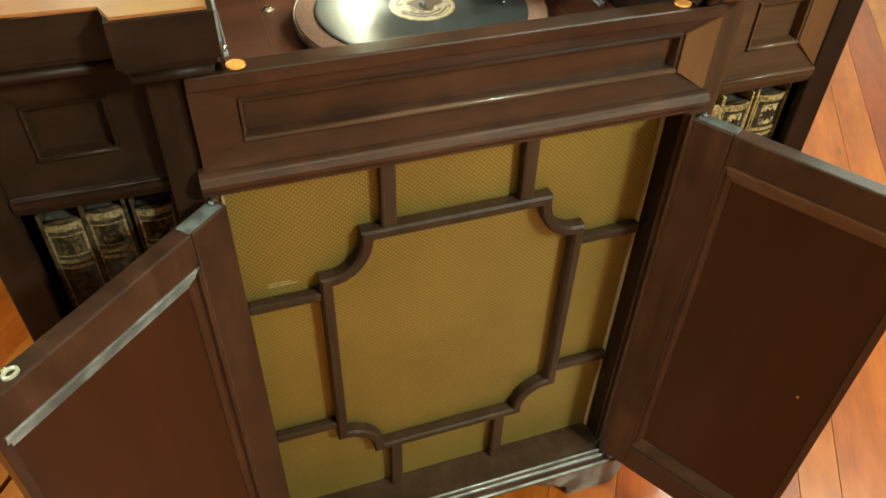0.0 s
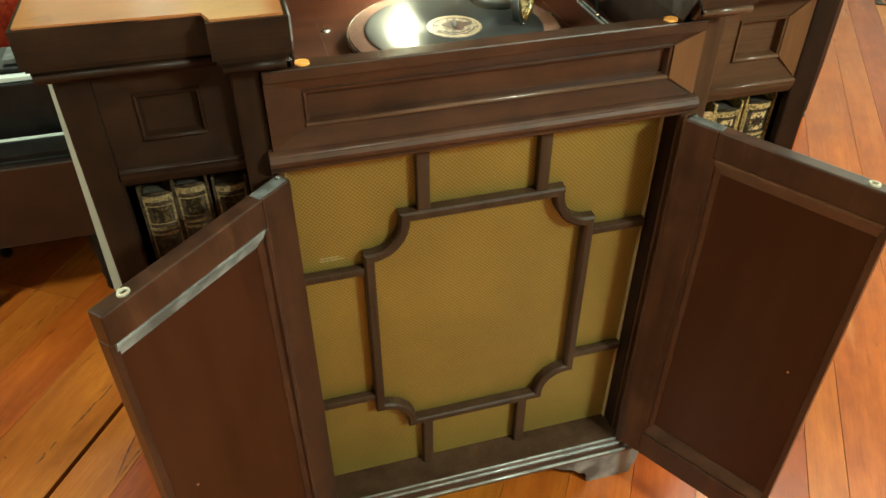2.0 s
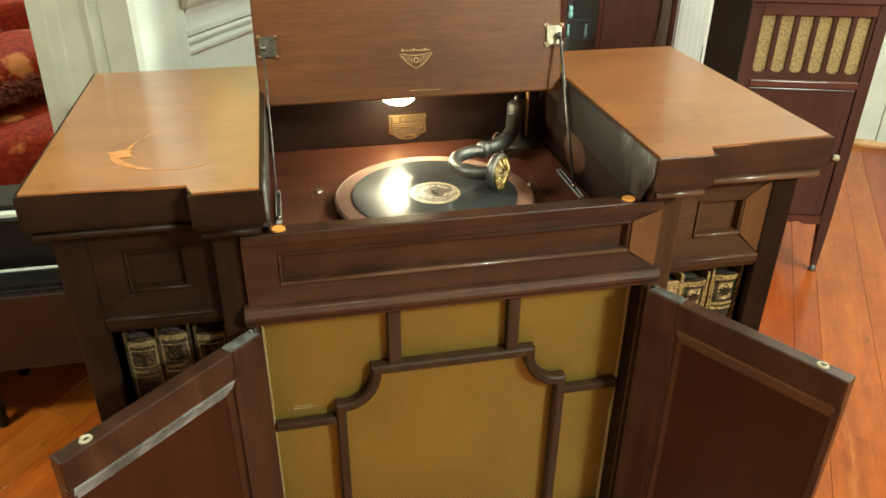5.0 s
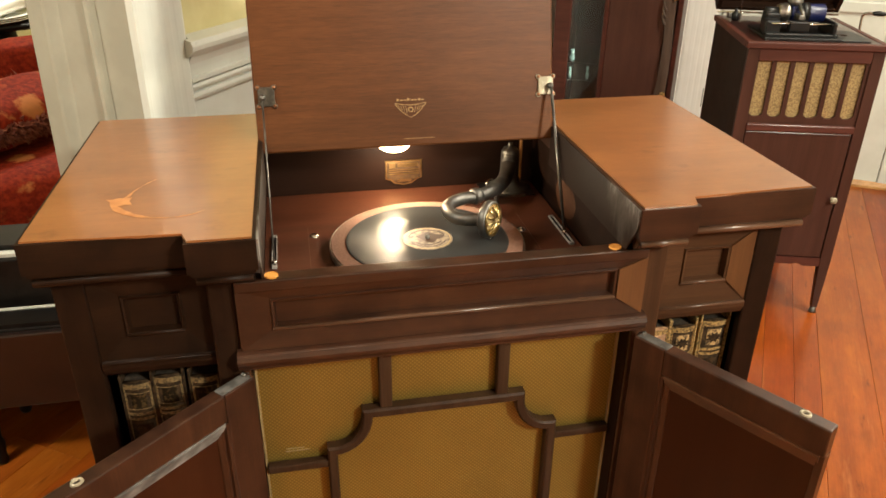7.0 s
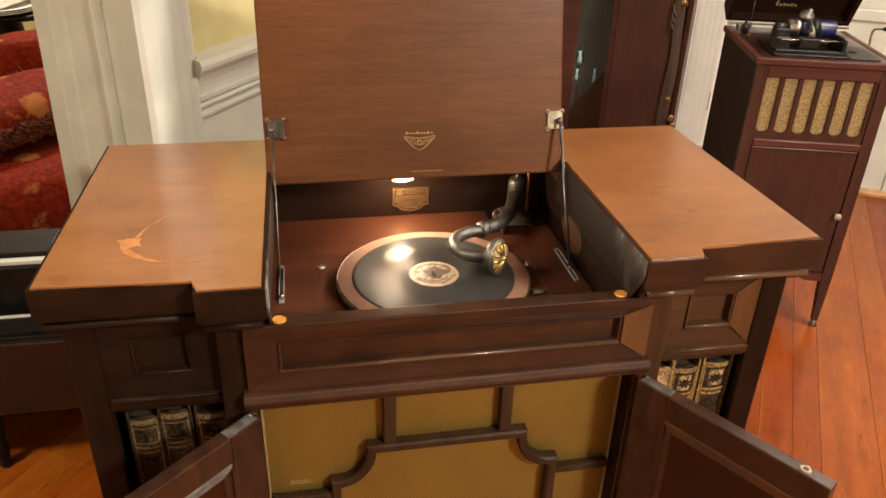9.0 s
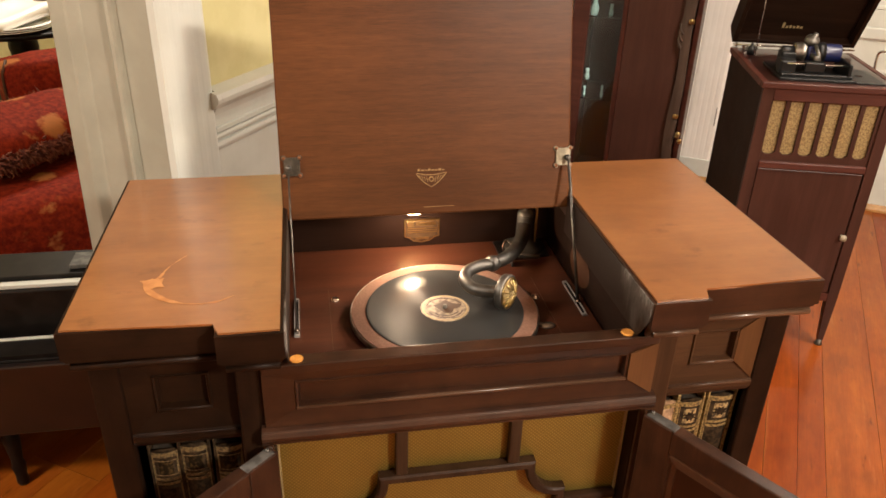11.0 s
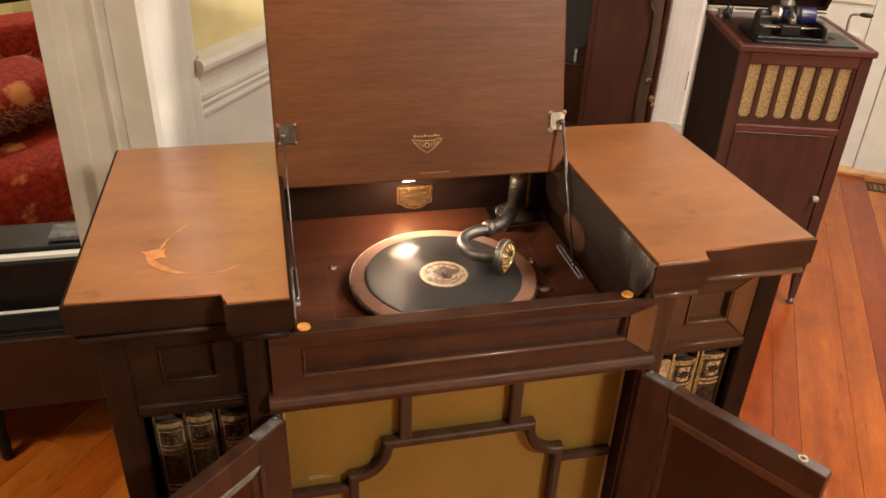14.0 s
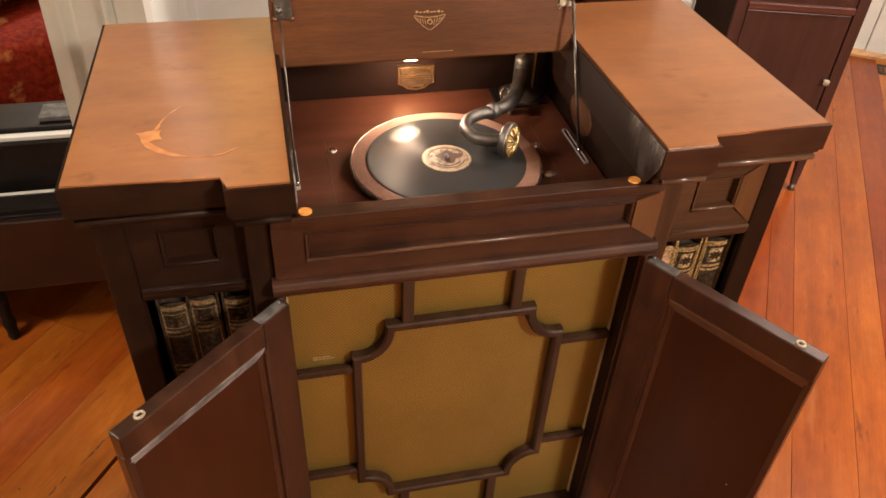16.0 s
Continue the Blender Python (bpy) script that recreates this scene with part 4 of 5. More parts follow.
    part("screw", set_up(turned(spin(bmesh.new(), [(0.0022, 0), (0.002, 0.001), (0, 0.0014)], 10), Matrix.Translation((wide - 0.045, 0.0085, 0.455)) @ pose(0, 0, 0, -90, 0, 0))), steel, leaf)
    plate = part("hinge_plate", set_up(box(0.004, 0.052, 0.001, 0.017, high - 0.001, high + 0.0012, 0.0006)), worn_steel, leaf, "dull grey hinge plate")
    part("hinge_pin", set_up(spin(bmesh.new(), [(0.0034, 0), (0.0034, 0.0035), (0.0022, 0.005), (0, 0.0055)], 12, Matrix.Translation((0.008, 0.0065, high)))), arm_metal, plate, "", True)
    for z in (high - 0.012, low + 0.012):
        part("hinge", set_up(turned(spin(bmesh.new(), [(0, -0.008), (0.0035, -0.008), (0.0035, 0.008), (0, 0.009)], 12), Matrix.Translation((-0.001, 0.001, z)))), grey_black, leaf)
    return leaf


door_parts(-1, (0.173, 0.01, 0), -136.5, "open mahogany door with a sunk panel")
door_parts(1, (0.731, 0.009, 0), 121.4, "open mahogany door with a sunk panel")

# lid
LID = Matrix.Translation((0, 0.337, 0.972)) @ pose(0, 0, 0, -13.8, 0, 0)  # local: x across, y thickness to the back, z up along the lid


def lid_part(name, bm, mat, parent, label="", smooth=False):
    return part(name, turned(bm, LID), mat, parent, label, smooth)


lid = lid_part("lid", box(0.203, 0.691, 0.0, 0.045, 0.0, 0.352, 0.003), lid_wood, console, "raised lid with a plain veneered underside")
lid_part("lid_edge", joined(box(0.2025, 0.6915, -0.003, 0.047, 0.352, 0.37, 0.006), box(0.202, 0.6918, 0.0455, 0.05, 0.0, 0.352, 0.001)), mah_x, lid, "dark rounded front edge")
# gilt transfer: a row of plain marks over a plain fan
lid_part("gilt_word_bar", joined(*[box(0.427 + 0.0058 * k, 0.427 + 0.0058 * k + 0.0042, -0.0006, 0.0, 0.0735, 0.0757 + 0.0014 * (k in (0, 3, 6)), 0) for k in range(8)]), rubbed_gilt, lid, "row of small gilt marks")
fan = bmesh.new()


def stroke(line, w):
    for a, b in zip(line, line[1:]):
        d = Vector((b[0] - a[0], b[1] - a[1])).normalized() * w
        sweep(fan, [(a[0] - d.y, a[1] + d.x), (b[0] - d.y, b[1] + d.x), (b[0] + d.y, b[1] - d.x), (a[0] + d.y, a[1] - d.x)], -0.0006, 0.0, "xz")


for m in (-1, 1):
    stroke([(0.4495 + m * x, z) for x, z in ((0.0, 0.0665), (0.012, 0.0675), (0.0215, 0.0695), (0.0255, 0.0695))], 0.0006)
    stroke([(0.4495 + m * x, z) for x, z in ((0.0255, 0.0695), (0.021, 0.063), (0.0145, 0.0565), (0.0075, 0.051), (0.0, 0.0465))], 0.0006)
    for k in range(4):
        f = 0.0085 + 0.004 * k
        stroke([(0.4495 + m * f, 0.0655 + 0.0004 * k), (0.4495 + m * (f - 0.0025), 0.0545 + 0.002 * k)], 0.00045)
lid_part("gilt_fan", fan, rubbed_gilt, lid, "gilt fan-shaped transfer")
lid_part("gilt_roundel", turned(spin(bmesh.new(), [(0.0028, 0), (0.0028, 0.0008), (0.0045, 0.0008), (0.0045, 0)], 20), Matrix.Translation((0.4495, 0.0, 0.0595)) @ pose(0, 0, 0, 90, 0, 0)), rubbed_gilt, lid)
lid_part("small_print_bar", box(0.436, 0.487, -0.0003, 0.0, 0.0122, 0.013, 0), rubbed_gilt, lid)


def stay(x, s):
    """Bracket plate on the lid, rod and slide; s: -1 on the left, 1 on the right."""
    ears = [box(x - 0.013, x + 0.013, -0.004, 0.0, 0.074, 0.104, 0.001)]
    ears += [turned(disc(0, 0, 0, 0.0042, 0.004, 14, 0.0008), Matrix.Translation((x + a * 0.0125, 0.0, b)) @ pose(0, 0, 0, 90, 0, 0)) for a in (-1, 1) for b in (0.0745, 0.1035)]
    plate = lid_part("bracket", joined(*ears), bronze if s < 0 else pale_brass, lid, "square metal stay bracket with eared corners")
    for a in (-1, 1):
        for b in (0.0745, 0.1035):
            lid_part("screw", turned(spin(bmesh.new(), [(0, 0.0062), (0.002, 0.0055), (0.003, 0.004), (0.003, 0.002)], 12), Matrix.Translation((x + a * 0.0125, 0.0, b)) @ pose(0, 0, 0, 90, 0, 0)), copper_screw, lid, "", True)
    stud = LID @ Vector((x + s * 0.006, -0.004, 0.088))
    end = LID @ Vector((x + s * 0.006, -0.016, 0.088))
    part("stud", tube(bmesh.new(), [stud, stud.lerp(end, 0.5), end], [0.004, 0.0055, 0.0035], 12), arm_metal, plate, smooth=True)
    foot = Vector((0.2161 if s < 0 else 0.6819, 0.195 if s < 0 else 0.222, 0.852))
    part("stay_rod", tube(bmesh.new(), [end + Vector((0, 0.003, 0)), foot], 0.0014 if s < 0 else 0.0026, 8), arm_metal, console, "thin lid stay rod", True)


stay(0.222, -1)
stay(0.678, 1)
slots = both("stay_slot", lambda: joined(box(0.2121, 0.2132, 0.183, 0.293, 0.8455, 0.8495, 0.0004), box(0.219, 0.2201, 0.183, 0.293, 0.8455, 0.8495, 0.0004), box(0.2132, 0.219, 0.183, 0.188, 0.8455, 0.85, 0.0005), box(0.2132, 0.219, 0.289, 0.293, 0.8455, 0.85, 0.0005)), dull_steel, "slotted stay track")
for owner, x in zip(slots, (0.2161, 0.6819)):
    part("slot", box(x - 0.0028, x + 0.0028, 0.1885, 0.2885, 0.8455, 0.8468, 0), black_iron, owner)
    part("slide", spin(bmesh.new(), [(0, 0.8468), (0.0042, 0.8468), (0.0042, 0.852), (0.002, 0.854), (0, 0.854)], 14, Matrix.Translation((x, 0.195 if x < XC else 0.222, 0))), steel, owner, "", True)

# name plate and bulb on the back of the well
shield = [(0.418, 0.902), (0.486, 0.902), (0.486, 0.867), (0.477, 0.864), (0.468, 0.857), (0.452, 0.854), (0.436, 0.857), (0.427, 0.864), (0.418, 0.867)]
plate = part("name_plate", sweep(bmesh.new(), shield, 0.461, 0.4638, "xz"), brass, console, "small brass shield-shaped plate")
part("plate_field", sweep(bmesh.new(), [(0.452 + (x - 0.452) * 0.9, 0.879 + (z - 0.879) * 0.86) for x, z in shield], 0.4602, 0.461, "xz"), copper_plate, plate)
for x0, x1, z0, z1 in ((0.44, 0.478, 0.89, 0.897), (0.425, 0.437, 0.888, 0.898), (0.424, 0.48, 0.8835, 0.8855), (0.424, 0.48, 0.8795, 0.8815), (0.424, 0.48, 0.8755, 0.8775), (0.44, 0.466, 0.861, 0.8655)):
    part("plate_print_bar", box(x0, x1, 0.4597, 0.4602, z0, z1, 0), brass, plate)
BULB = Vector((0.43, 0.4165, 0.9493))
part("bulb_socket", tube(bmesh.new(), [BULB + Vector((0, 0.046, 0.004)), BULB + Vector((0, 0.012, 0.0))], [0.013, 0.012], 16), brass, console, "brass bulb socket", True)
part("bulb", turned(spin(bmesh.new(), [(0, -0.017), (0.006, -0.0155), (0.0115, -0.01), (0.0135, 0.0), (0.0115, 0.008), (0.008, 0.013), (0, 0.013)], 20), Matrix.Translation(BULB) @ pose(0, 0, 0, -90, 0, 0) @ Matrix.Diagonal((2.1, 1, 1, 1))), bulb_glow, console, "lit small light bulb", True)

# turntable
TX, TY = 0.452, 0.209
platter = part("turntable", spin(bmesh.new(), [(0, 0.85), (0.15, 0.85), (0.1525, 0.853), (0.1525, 0.859), (0.152, 0.8608), (0.1508, 0.8612), (0.15, 0.86), (0.14, 0.86), (0, 0.86)], 96, Matrix.Translation((TX, TY, 0))), nickel, console, "turntable with a nickel rim", True)
part("felt", spin(bmesh.new(), [(0, 0.8602), (0.149, 0.8602), (0.15, 0.8612), (0.149, 0.8622), (0, 0.8622)], 96, Matrix.Translation((TX, TY, 0))), felt, platter, "rose-brown felt cover", True)
part("spindle", spin(bmesh.new(), [(0.0036, 0.858), (0.0036, 0.869), (0.0025, 0.8705), (0, 0.871)], 16, Matrix.Translation((TX, TY, 0))), arm_metal, platter, "", True)
record = thing("record", (TX, TY, 0.8622), "black shellac record with a cream label, lying on the turntable", "record")
bm = spin(bmesh.new(), [(0.0038, 0.0), (0.126, 0.0), (0.127, 0.0008), (0.127, 0.0016), (0.126, 0.0022), (0.122, 0.002), (0.05, 0.002), (0.048, 0.0017), (0.0038, 0.0017)], 128)
ob = new("disc", mesh_of("disc", bm, vinyl, True))
ob.parent = record
lab = new("paper_label", mesh_of("paper_label", spin(bmesh.new(), [(0.0038, 0.0017), (0.0038, 0.0021), (0.039, 0.0021), (0.0395, 0.0017)], 64), label_paper))
lab.parent = record
tagged(lab, "cream and gold paper label with a dark plain shape")
blot = bmesh.new()
sweep(blot, [(0.004 + 0.02 * math.cos(a) * (1 + 0.28 * math.sin(3 * a + 0.5)), 0.003 + 0.015 * math.sin(a) * (1 + 0.3 * math.cos(4 * a))) for a in [2 * math.pi * k / 32 for k in range(32)]], 0.0021, 0.0023, "xy")
for a0, a1, r0 in ((0.3, 2.8, 0.031), (3.5, 5.9, 0.03), (3.7, 5.7, 0.024)):
    arc = [a0 + (a1 - a0) * k / 12 for k in range(13)]
    sweep(blot, [(r0 * math.cos(a), r0 * math.sin(a)) for a in arc] + [((r0 - 0.0022) * math.cos(a), (r0 - 0.0022) * math.sin(a)) for a in reversed(arc)], 0.0021, 0.0023, "xy")
ob = new("label_print", mesh_of("label_print", blot, etched))
ob.parent = lab
ob = new("label_ring", mesh_of("label_ring", spin(bmesh.new(), [(0.035, 0.0021), (0.035, 0.0023), (0.0372, 0.0023), (0.0372, 0.0021)], 48), gilt))
ob.parent = lab

# tone arm
arm_line = curve_points([(0.645, 0.432, 0.915), (0.643, 0.428, 0.895), (0.628, 0.395, 0.883), (0.602, 0.345, 0.888), (0.575, 0.31, 0.892), (0.549, 0.294, 0.893)], 6)
arm = part("tone_arm", tube(bmesh.new(), arm_line, [0.015 - 0.0042 * i / (len(arm_line) - 1) for i in range(len(arm_line))], 18), arm_metal, console, "curved dark metal tone arm", True)
neck_line = curve_points([(0.549, 0.294, 0.893), (0.525, 0.288, 0.893), (0.502, 0.272, 0.893), (0.491, 0.246, 0.893), (0.497, 0.218, 0.893), (0.515, 0.204, 0.894), (0.535, 0.197, 0.896)], 6)
part("gooseneck", tube(bmesh.new(), neck_line, 0.0103, 18), arm_metal, arm, "bent neck of the arm", True)
part("collar", tube(bmesh.new(), [(0.556, 0.298, 0.893), (0.5525, 0.296, 0.893), (0.546, 0.2925, 0.893), (0.5425, 0.2905, 0.893)], [0.0125, 0.0142, 0.0142, 0.0125], 20), arm_metal, arm, "", True)
part("arm_base", spin(bmesh.new(), [(0, 0.846), (0.04, 0.846), (0.041, 0.849), (0.034, 0.852), (0.02, 0.858), (0.0175, 0.87), (0.0168, 0.9), (0.0165, 0.918), (0.013, 0.924), (0.005, 0.926), (0.004, 0.93), (0.004, 0.934), (0, 0.936)], 32, Matrix.Translation((0.646, 0.434, 0))), arm_metal, arm, "", True)
BOX = Matrix.Translation((0.546, 0.192, 0.897)) @ pose(0, 0, 0, 0, 86, -42)
soundbox = part("soundbox", spin(bmesh.new(), [(0, -0.008), (0.022, -0.008), (0.0285, -0.006), (0.0295, -0.002), (0.0295, 0.003), (0.0285, 0.0055), (0.0255, 0.0065), (0.024, 0.005), (0, 0.005)], 40, BOX), arm_metal, arm, "round sound box", True)
part("sound_ring", spin(bmesh.new(), [(0.0245, 0.005), (0.0262, 0.0082), (0.024, 0.009), (0.022, 0.0055)], 40, BOX), brass, soundbox, "", True)
for k in range(12):
    a = 2 * math.pi * k / 12
    part("rib", tube(bmesh.new(), [BOX @ Vector((0.005 * math.cos(a), 0.005 * math.sin(a), 0.0125)), BOX @ Vector((0.015 * math.cos(a), 0.015 * math.sin(a), 0.0115)), BOX @ Vector((0.0235 * math.cos(a), 0.0235 * math.sin(a), 0.007))], [0.0012, 0.0018, 0.0022], 6), brass, soundbox, "", True)
part("sound_face", spin(bmesh.new(), [(0, 0.013), (0.0055, 0.012), (0.006, 0.0095), (0.016, 0.0085), (0.0235, 0.0055)], 32, BOX), gilt, soundbox, "", True)
part("needle_holder", tube(bmesh.new(), [BOX @ Vector((0.031, 0, 0.003)), (0.545, 0.186, 0.8665)], [0.003, 0.0008], 8), steel, soundbox, "", True)
# screws, speed lever, brake
for x, y in ((0.279, 0.287), (0.617, 0.252), (0.61, 0.43), (0.62, 0.09)):
    part("board_screw", spin(bmesh.new(), [(0, 0.8484), (0.0045, 0.848), (0.0052, 0.8468), (0.0056, 0.8482), (0.0074, 0.8475), (0.0078, 0.845)], 16, Matrix.Translation((x, y, 0))), steel, console, "", True)
part("speed_lever", joined(turned(spin(bmesh.new(), [(0, 0.005), (0.008, 0.004), (0.01, 0.0015), (0.0105, 0)], 24), Matrix.Translation((0.612, 0.163, 0.8455)) @ Matrix.Diagonal((1.3, 0.8, 1, 1))), box(0.598, 0.606, 0.166, 0.172, 0.8455, 0.849)), nickel, console, "small metal speed control", True)
brake = part("brake", joined(box(0.603, 0.66, 0.372, 0.378, 0.852, 0.858, 0.001), box(0.603, 0.608, 0.36, 0.378, 0.8455, 0.868, 0.001)), arm_metal, console, "dark brake linkage")
part("brake_plate", joined(box(0.59, 0.685, 0.39, 0.46, 0.8455, 0.849, 0.001)), black_iron, console)
part("lever", tube(bmesh.new(), curve_points([(0.6, 0.385, 0.85), (0.592, 0.39, 0.872), (0.602, 0.398, 0.88), (0.612, 0.392, 0.868)], 4), 0.0018, 8), steel, brake, "", True)
part("board_lining", box(0.664, 0.668, 0.43, 0.44, 0.846, 0.95, 0.001), oak_trim, console, "narrow bare wood strip")


# ---- record albums ----
def album(x, y, low, high, wide, lean, gold, label, leather=None):
    t = thing("record_album", (x, y, low), label, "record album", "albums in the console")
    m = Matrix.Translation((x, y, low)) @ pose(0, 0, 0, 0, lean, 0)
    h = high - low
    # Albums left of the centre take the duller gilt.
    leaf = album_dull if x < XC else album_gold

    def a_part(name, bm, mat, parent, lab="", smooth=False):
        return part(name, turned(bm, m), mat, parent, lab, smooth)

    spine_line = [(wide * (k / 8 - 0.5), -0.007 * math.sin(math.pi * k / 8) ** 0.7) for k in range(9)]
    sp = a_part("spine", sweep(bmesh.new(), spine_line + [(wide / 2, 0.004), (-wide / 2, 0.004)], 0.0, h - 0.004, "xy"), leather or album_cloth, t, "leather spine with rubbed gold bands", True)
    for s in (-1, 1):
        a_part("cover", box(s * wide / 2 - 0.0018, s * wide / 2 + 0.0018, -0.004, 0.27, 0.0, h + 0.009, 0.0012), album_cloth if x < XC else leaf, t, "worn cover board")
    a_part("paper_block", box(-wide / 2 + 0.003, wide / 2 - 0.003, 0.006, 0.262, 0.004, h - 0.006, 0), album_pages, t)
    for z0, z1 in ((0.955, 0.985), (0.795, 0.81), (0.765, 0.78), (0.54, 0.552), (0.505, 0.52), (0.27, 0.285), (0.02, 0.05)):
        band = [(px * 1.012, py - 0.0009) for px, py in spine_line]
        a_part("gold_band", sweep(bmesh.new(), band + [(px * 0.99, py + 0.001) for px, py in reversed(spine_line)], h * z0, h * z1, "xy"), leaf, sp)
    for e in (-0.42, 0.42):
        a_part("gold_line", box(e * wide - 0.0008, e * wide + 0.0008, -0.0042, 0.0, h * 0.02, h * 0.98, 0), leaf, sp)

    def on_spine(px):
        return -0.007 * max(0.0, math.sin(math.pi * (px / wide + 0.5))) ** 0.7

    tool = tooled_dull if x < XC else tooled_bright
    for z0, z1 in ((0.83, 0.935), (0.305, 0.485), (0.07, 0.25)):
        field = [(px * 0.82, py - 0.0008) for px, py in spine_line]
        if leather:
            continue
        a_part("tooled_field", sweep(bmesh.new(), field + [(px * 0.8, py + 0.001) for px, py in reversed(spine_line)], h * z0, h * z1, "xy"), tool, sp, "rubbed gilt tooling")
        mid, tall = h * (z0 + z1) / 2, h * (z1 - z0)
        if x < XC:  # a thin gilt frame round each field
            for a, b, c, d in ((-0.38, 0.38, 0.44, 0.49), (-0.38, 0.38, -0.49, -0.44), (-0.41, -0.37, -0.49, 0.49), (0.37, 0.41, -0.49, 0.49)):
                line = [(wide * (a + (b - a) * q / 6), on_spine(wide * (a + (b - a) * q / 6)) - 0.0012) for q in range(7)]
                a_part("gold_line", sweep(bmesh.new(), line + [(px, py + 0.0006) for px, py in reversed(line)], mid + tall * c, mid + tall * d, "xy"), leaf, sp)
        elif leather is None:
            star = [(wide * 0.26 * (1 if q % 2 else 0.55) * math.cos(math.pi * q / 8), mid + tall * 0.36 * (1 if q % 2 else 0.55) * math.sin(math.pi * q / 8)) for q in range(16)]
            a_part("dark_star", sweep(bmesh.new(), star, -0.0085, -0.006, "xz"), album_cloth, sp)
    if gold:
        a_part("title_block", sweep(bmesh.new(), [(px * 0.8, py - 0.0012) for px, py in spine_line] + [(px * 0.8, py + 0.001) for px, py in reversed(spine_line)], h * 0.57, h * 0.74, "xy"), album_cloth, sp)
    return t


for k, (x, lean) in enumerate(((0.0225, 0.3), (0.0665, -0.3), (0.112, 0.2))):
    album(x, 0.062, 0.4845, 0.758 + 0.006 * (k == 1), 0.0405, lean, k != 1, "black leather record album with rubbed gold bands, standing in the console")
for k, (x, lean) in enumerate(((0.782, 0.2), (0.8285, -0.3), (0.8785, 0.2))):
    album(x, 0.062, 0.4845, 0.757 + 0.006 * (k == 2), 0.042 if k < 2 else 0.047, lean, k != 1,
          "worn tan leather record album with gold bands, standing in the console" if k == 0 else "black leather record album with bright gold bands, standing in the console", tan_leather if k == 0 else None)

# ---- the second phonograph, by the far wall ----
ED = pose(1.803, 1.185, 0, 0, 0, -17)  # local: x along its front, y to its back
second = new("cylinder_phonograph")
tagged(second, "tall mahogany cylinder phonograph on slender legs, its lid open", "phonograph")
second.matrix_basis = ED
EW, EDP, ET = 0.198, 0.46, 0.925


def ed(name, bm, mat, parent=None, label="", smooth=False):
    return part(name, bm, mat, parent or second, label, smooth)


for sx in (-1, 1):
    # Sides darker than the front: their shade is put into the wood colour.
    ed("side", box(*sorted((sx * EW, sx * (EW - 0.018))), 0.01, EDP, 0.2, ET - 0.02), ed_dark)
    ed("front_stile", box(*sorted((sx * EW, sx * (EW - 0.035))), 0.0, 0.02, 0.19, ET - 0.02, 0.002), ed_wood_z)
    for yy in (0.012, EDP - 0.03):
        x = sx * (EW - 0.017)
        bm = bmesh.new()
        top_r, low_r = 0.017, 0.009
        v = [bm.verts.new((x + a * top_r, yy + 0.006 + b * top_r, 0.21)) for a, b in ((-1, -1), (1, -1), (1, 1), (-1, 1))]
        w = [bm.verts.new((x + sx * 0.006 + a * low_r, yy + 0.006 + b * low_r, 0.022)) for a, b in ((-1, -1), (1, -1), (1, 1), (-1, 1))]
        for i in range(4):
            bm.faces.new((v[i], v[(i + 1) % 4], w[(i + 1) % 4], w[i]))
        bm.faces.new(v)
        bm.faces.new(w[::-1])
        leg = ed("leg", bm, ed_wood_z, None, "slender tapered leg")
        ed("caster", spin(bmesh.new(), [(0, 0.0), (0.0125, 0.0), (0.0135, 0.004), (0.0105, 0.008), (0.0095, 0.024), (0, 0.024)], 16, Matrix.Translation((x + sx * 0.006, yy + 0.006, 0))), arm_metal, leg, "metal foot", True)
ed("back", box(-EW, EW, EDP - 0.01, EDP, 0.2, ET - 0.02), ed_wood_z)
ed("bottom", box(-EW + 0.018, EW - 0.018, 0.02, EDP - 0.01, 0.2, 0.215), ed_wood_x)
ed("apron", sweep(bmesh.new(), [(-EW + 0.035, 0.215), (-EW + 0.035, 0.185), (-0.11, 0.185), (-0.09, 0.195), (-0.07, 0.19), (0.07, 0.19), (0.09, 0.195), (0.11, 0.185), (EW - 0.035, 0.185), (EW - 0.035, 0.215)], 0.002, 0.018, "xz"), ed_wood_x)
ed("upper_rail", box(-EW + 0.035, EW - 0.035, 0.001, 0.02, ET - 0.057, ET - 0.02), ed_wood_x)
ed("middle_rail", box(-EW + 0.035, EW - 0.035, -0.003, 0.02, 0.65, 0.674, 0.004), ed_wood_x)
ed("cabinet_door", box(-EW + 0.037, EW - 0.037, 0.004, 0.02, 0.218, 0.648, 0.003), ed_wood_z, None, "plain closed door")
ed("door_knob", turned(spin(bmesh.new(), [(0.005, 0), (0.004, 0.008), (0.009, 0.012), (0.0115, 0.018), (0.009, 0.024), (0, 0.026)], 20), Matrix.Translation((0.151, 0.004, 0.432)) @ pose(0, 0, 0, 90, 0, 0)), latch_cream, None, "small round cream knob", True)
# grille: six rounded slots of brocade between uprights
ed("brocade", box(-EW + 0.03, EW - 0.03, 0.0145, 0.018, 0.676, ET - 0.05, 0), brocade, None, "gold brocade behind the slots")
span = 0.0545


def slot_end(cx, cz, up):
    """Scalloped end of a slot, from right to left: two shoulders and a middle lobe."""
    line = [(0.0205, -0.014), (0.0205, -0.004), (0.019, -0.0005), (0.0145, 0.001), (0.0135, 0.0035), (0.0085, 0.0058), (0.0, 0.0068)]
    line = line + [(-a, b) for a, b in reversed(line[:-1])]
    return [(cx + a * up, cz + b * up) for a, b in line]


for k in range(6):
    xm = -0.1395 + span * k
    left = -EW + 0.035 if k == 0 else xm - span / 2
    right = EW - 0.035 if k == 5 else xm + span / 2
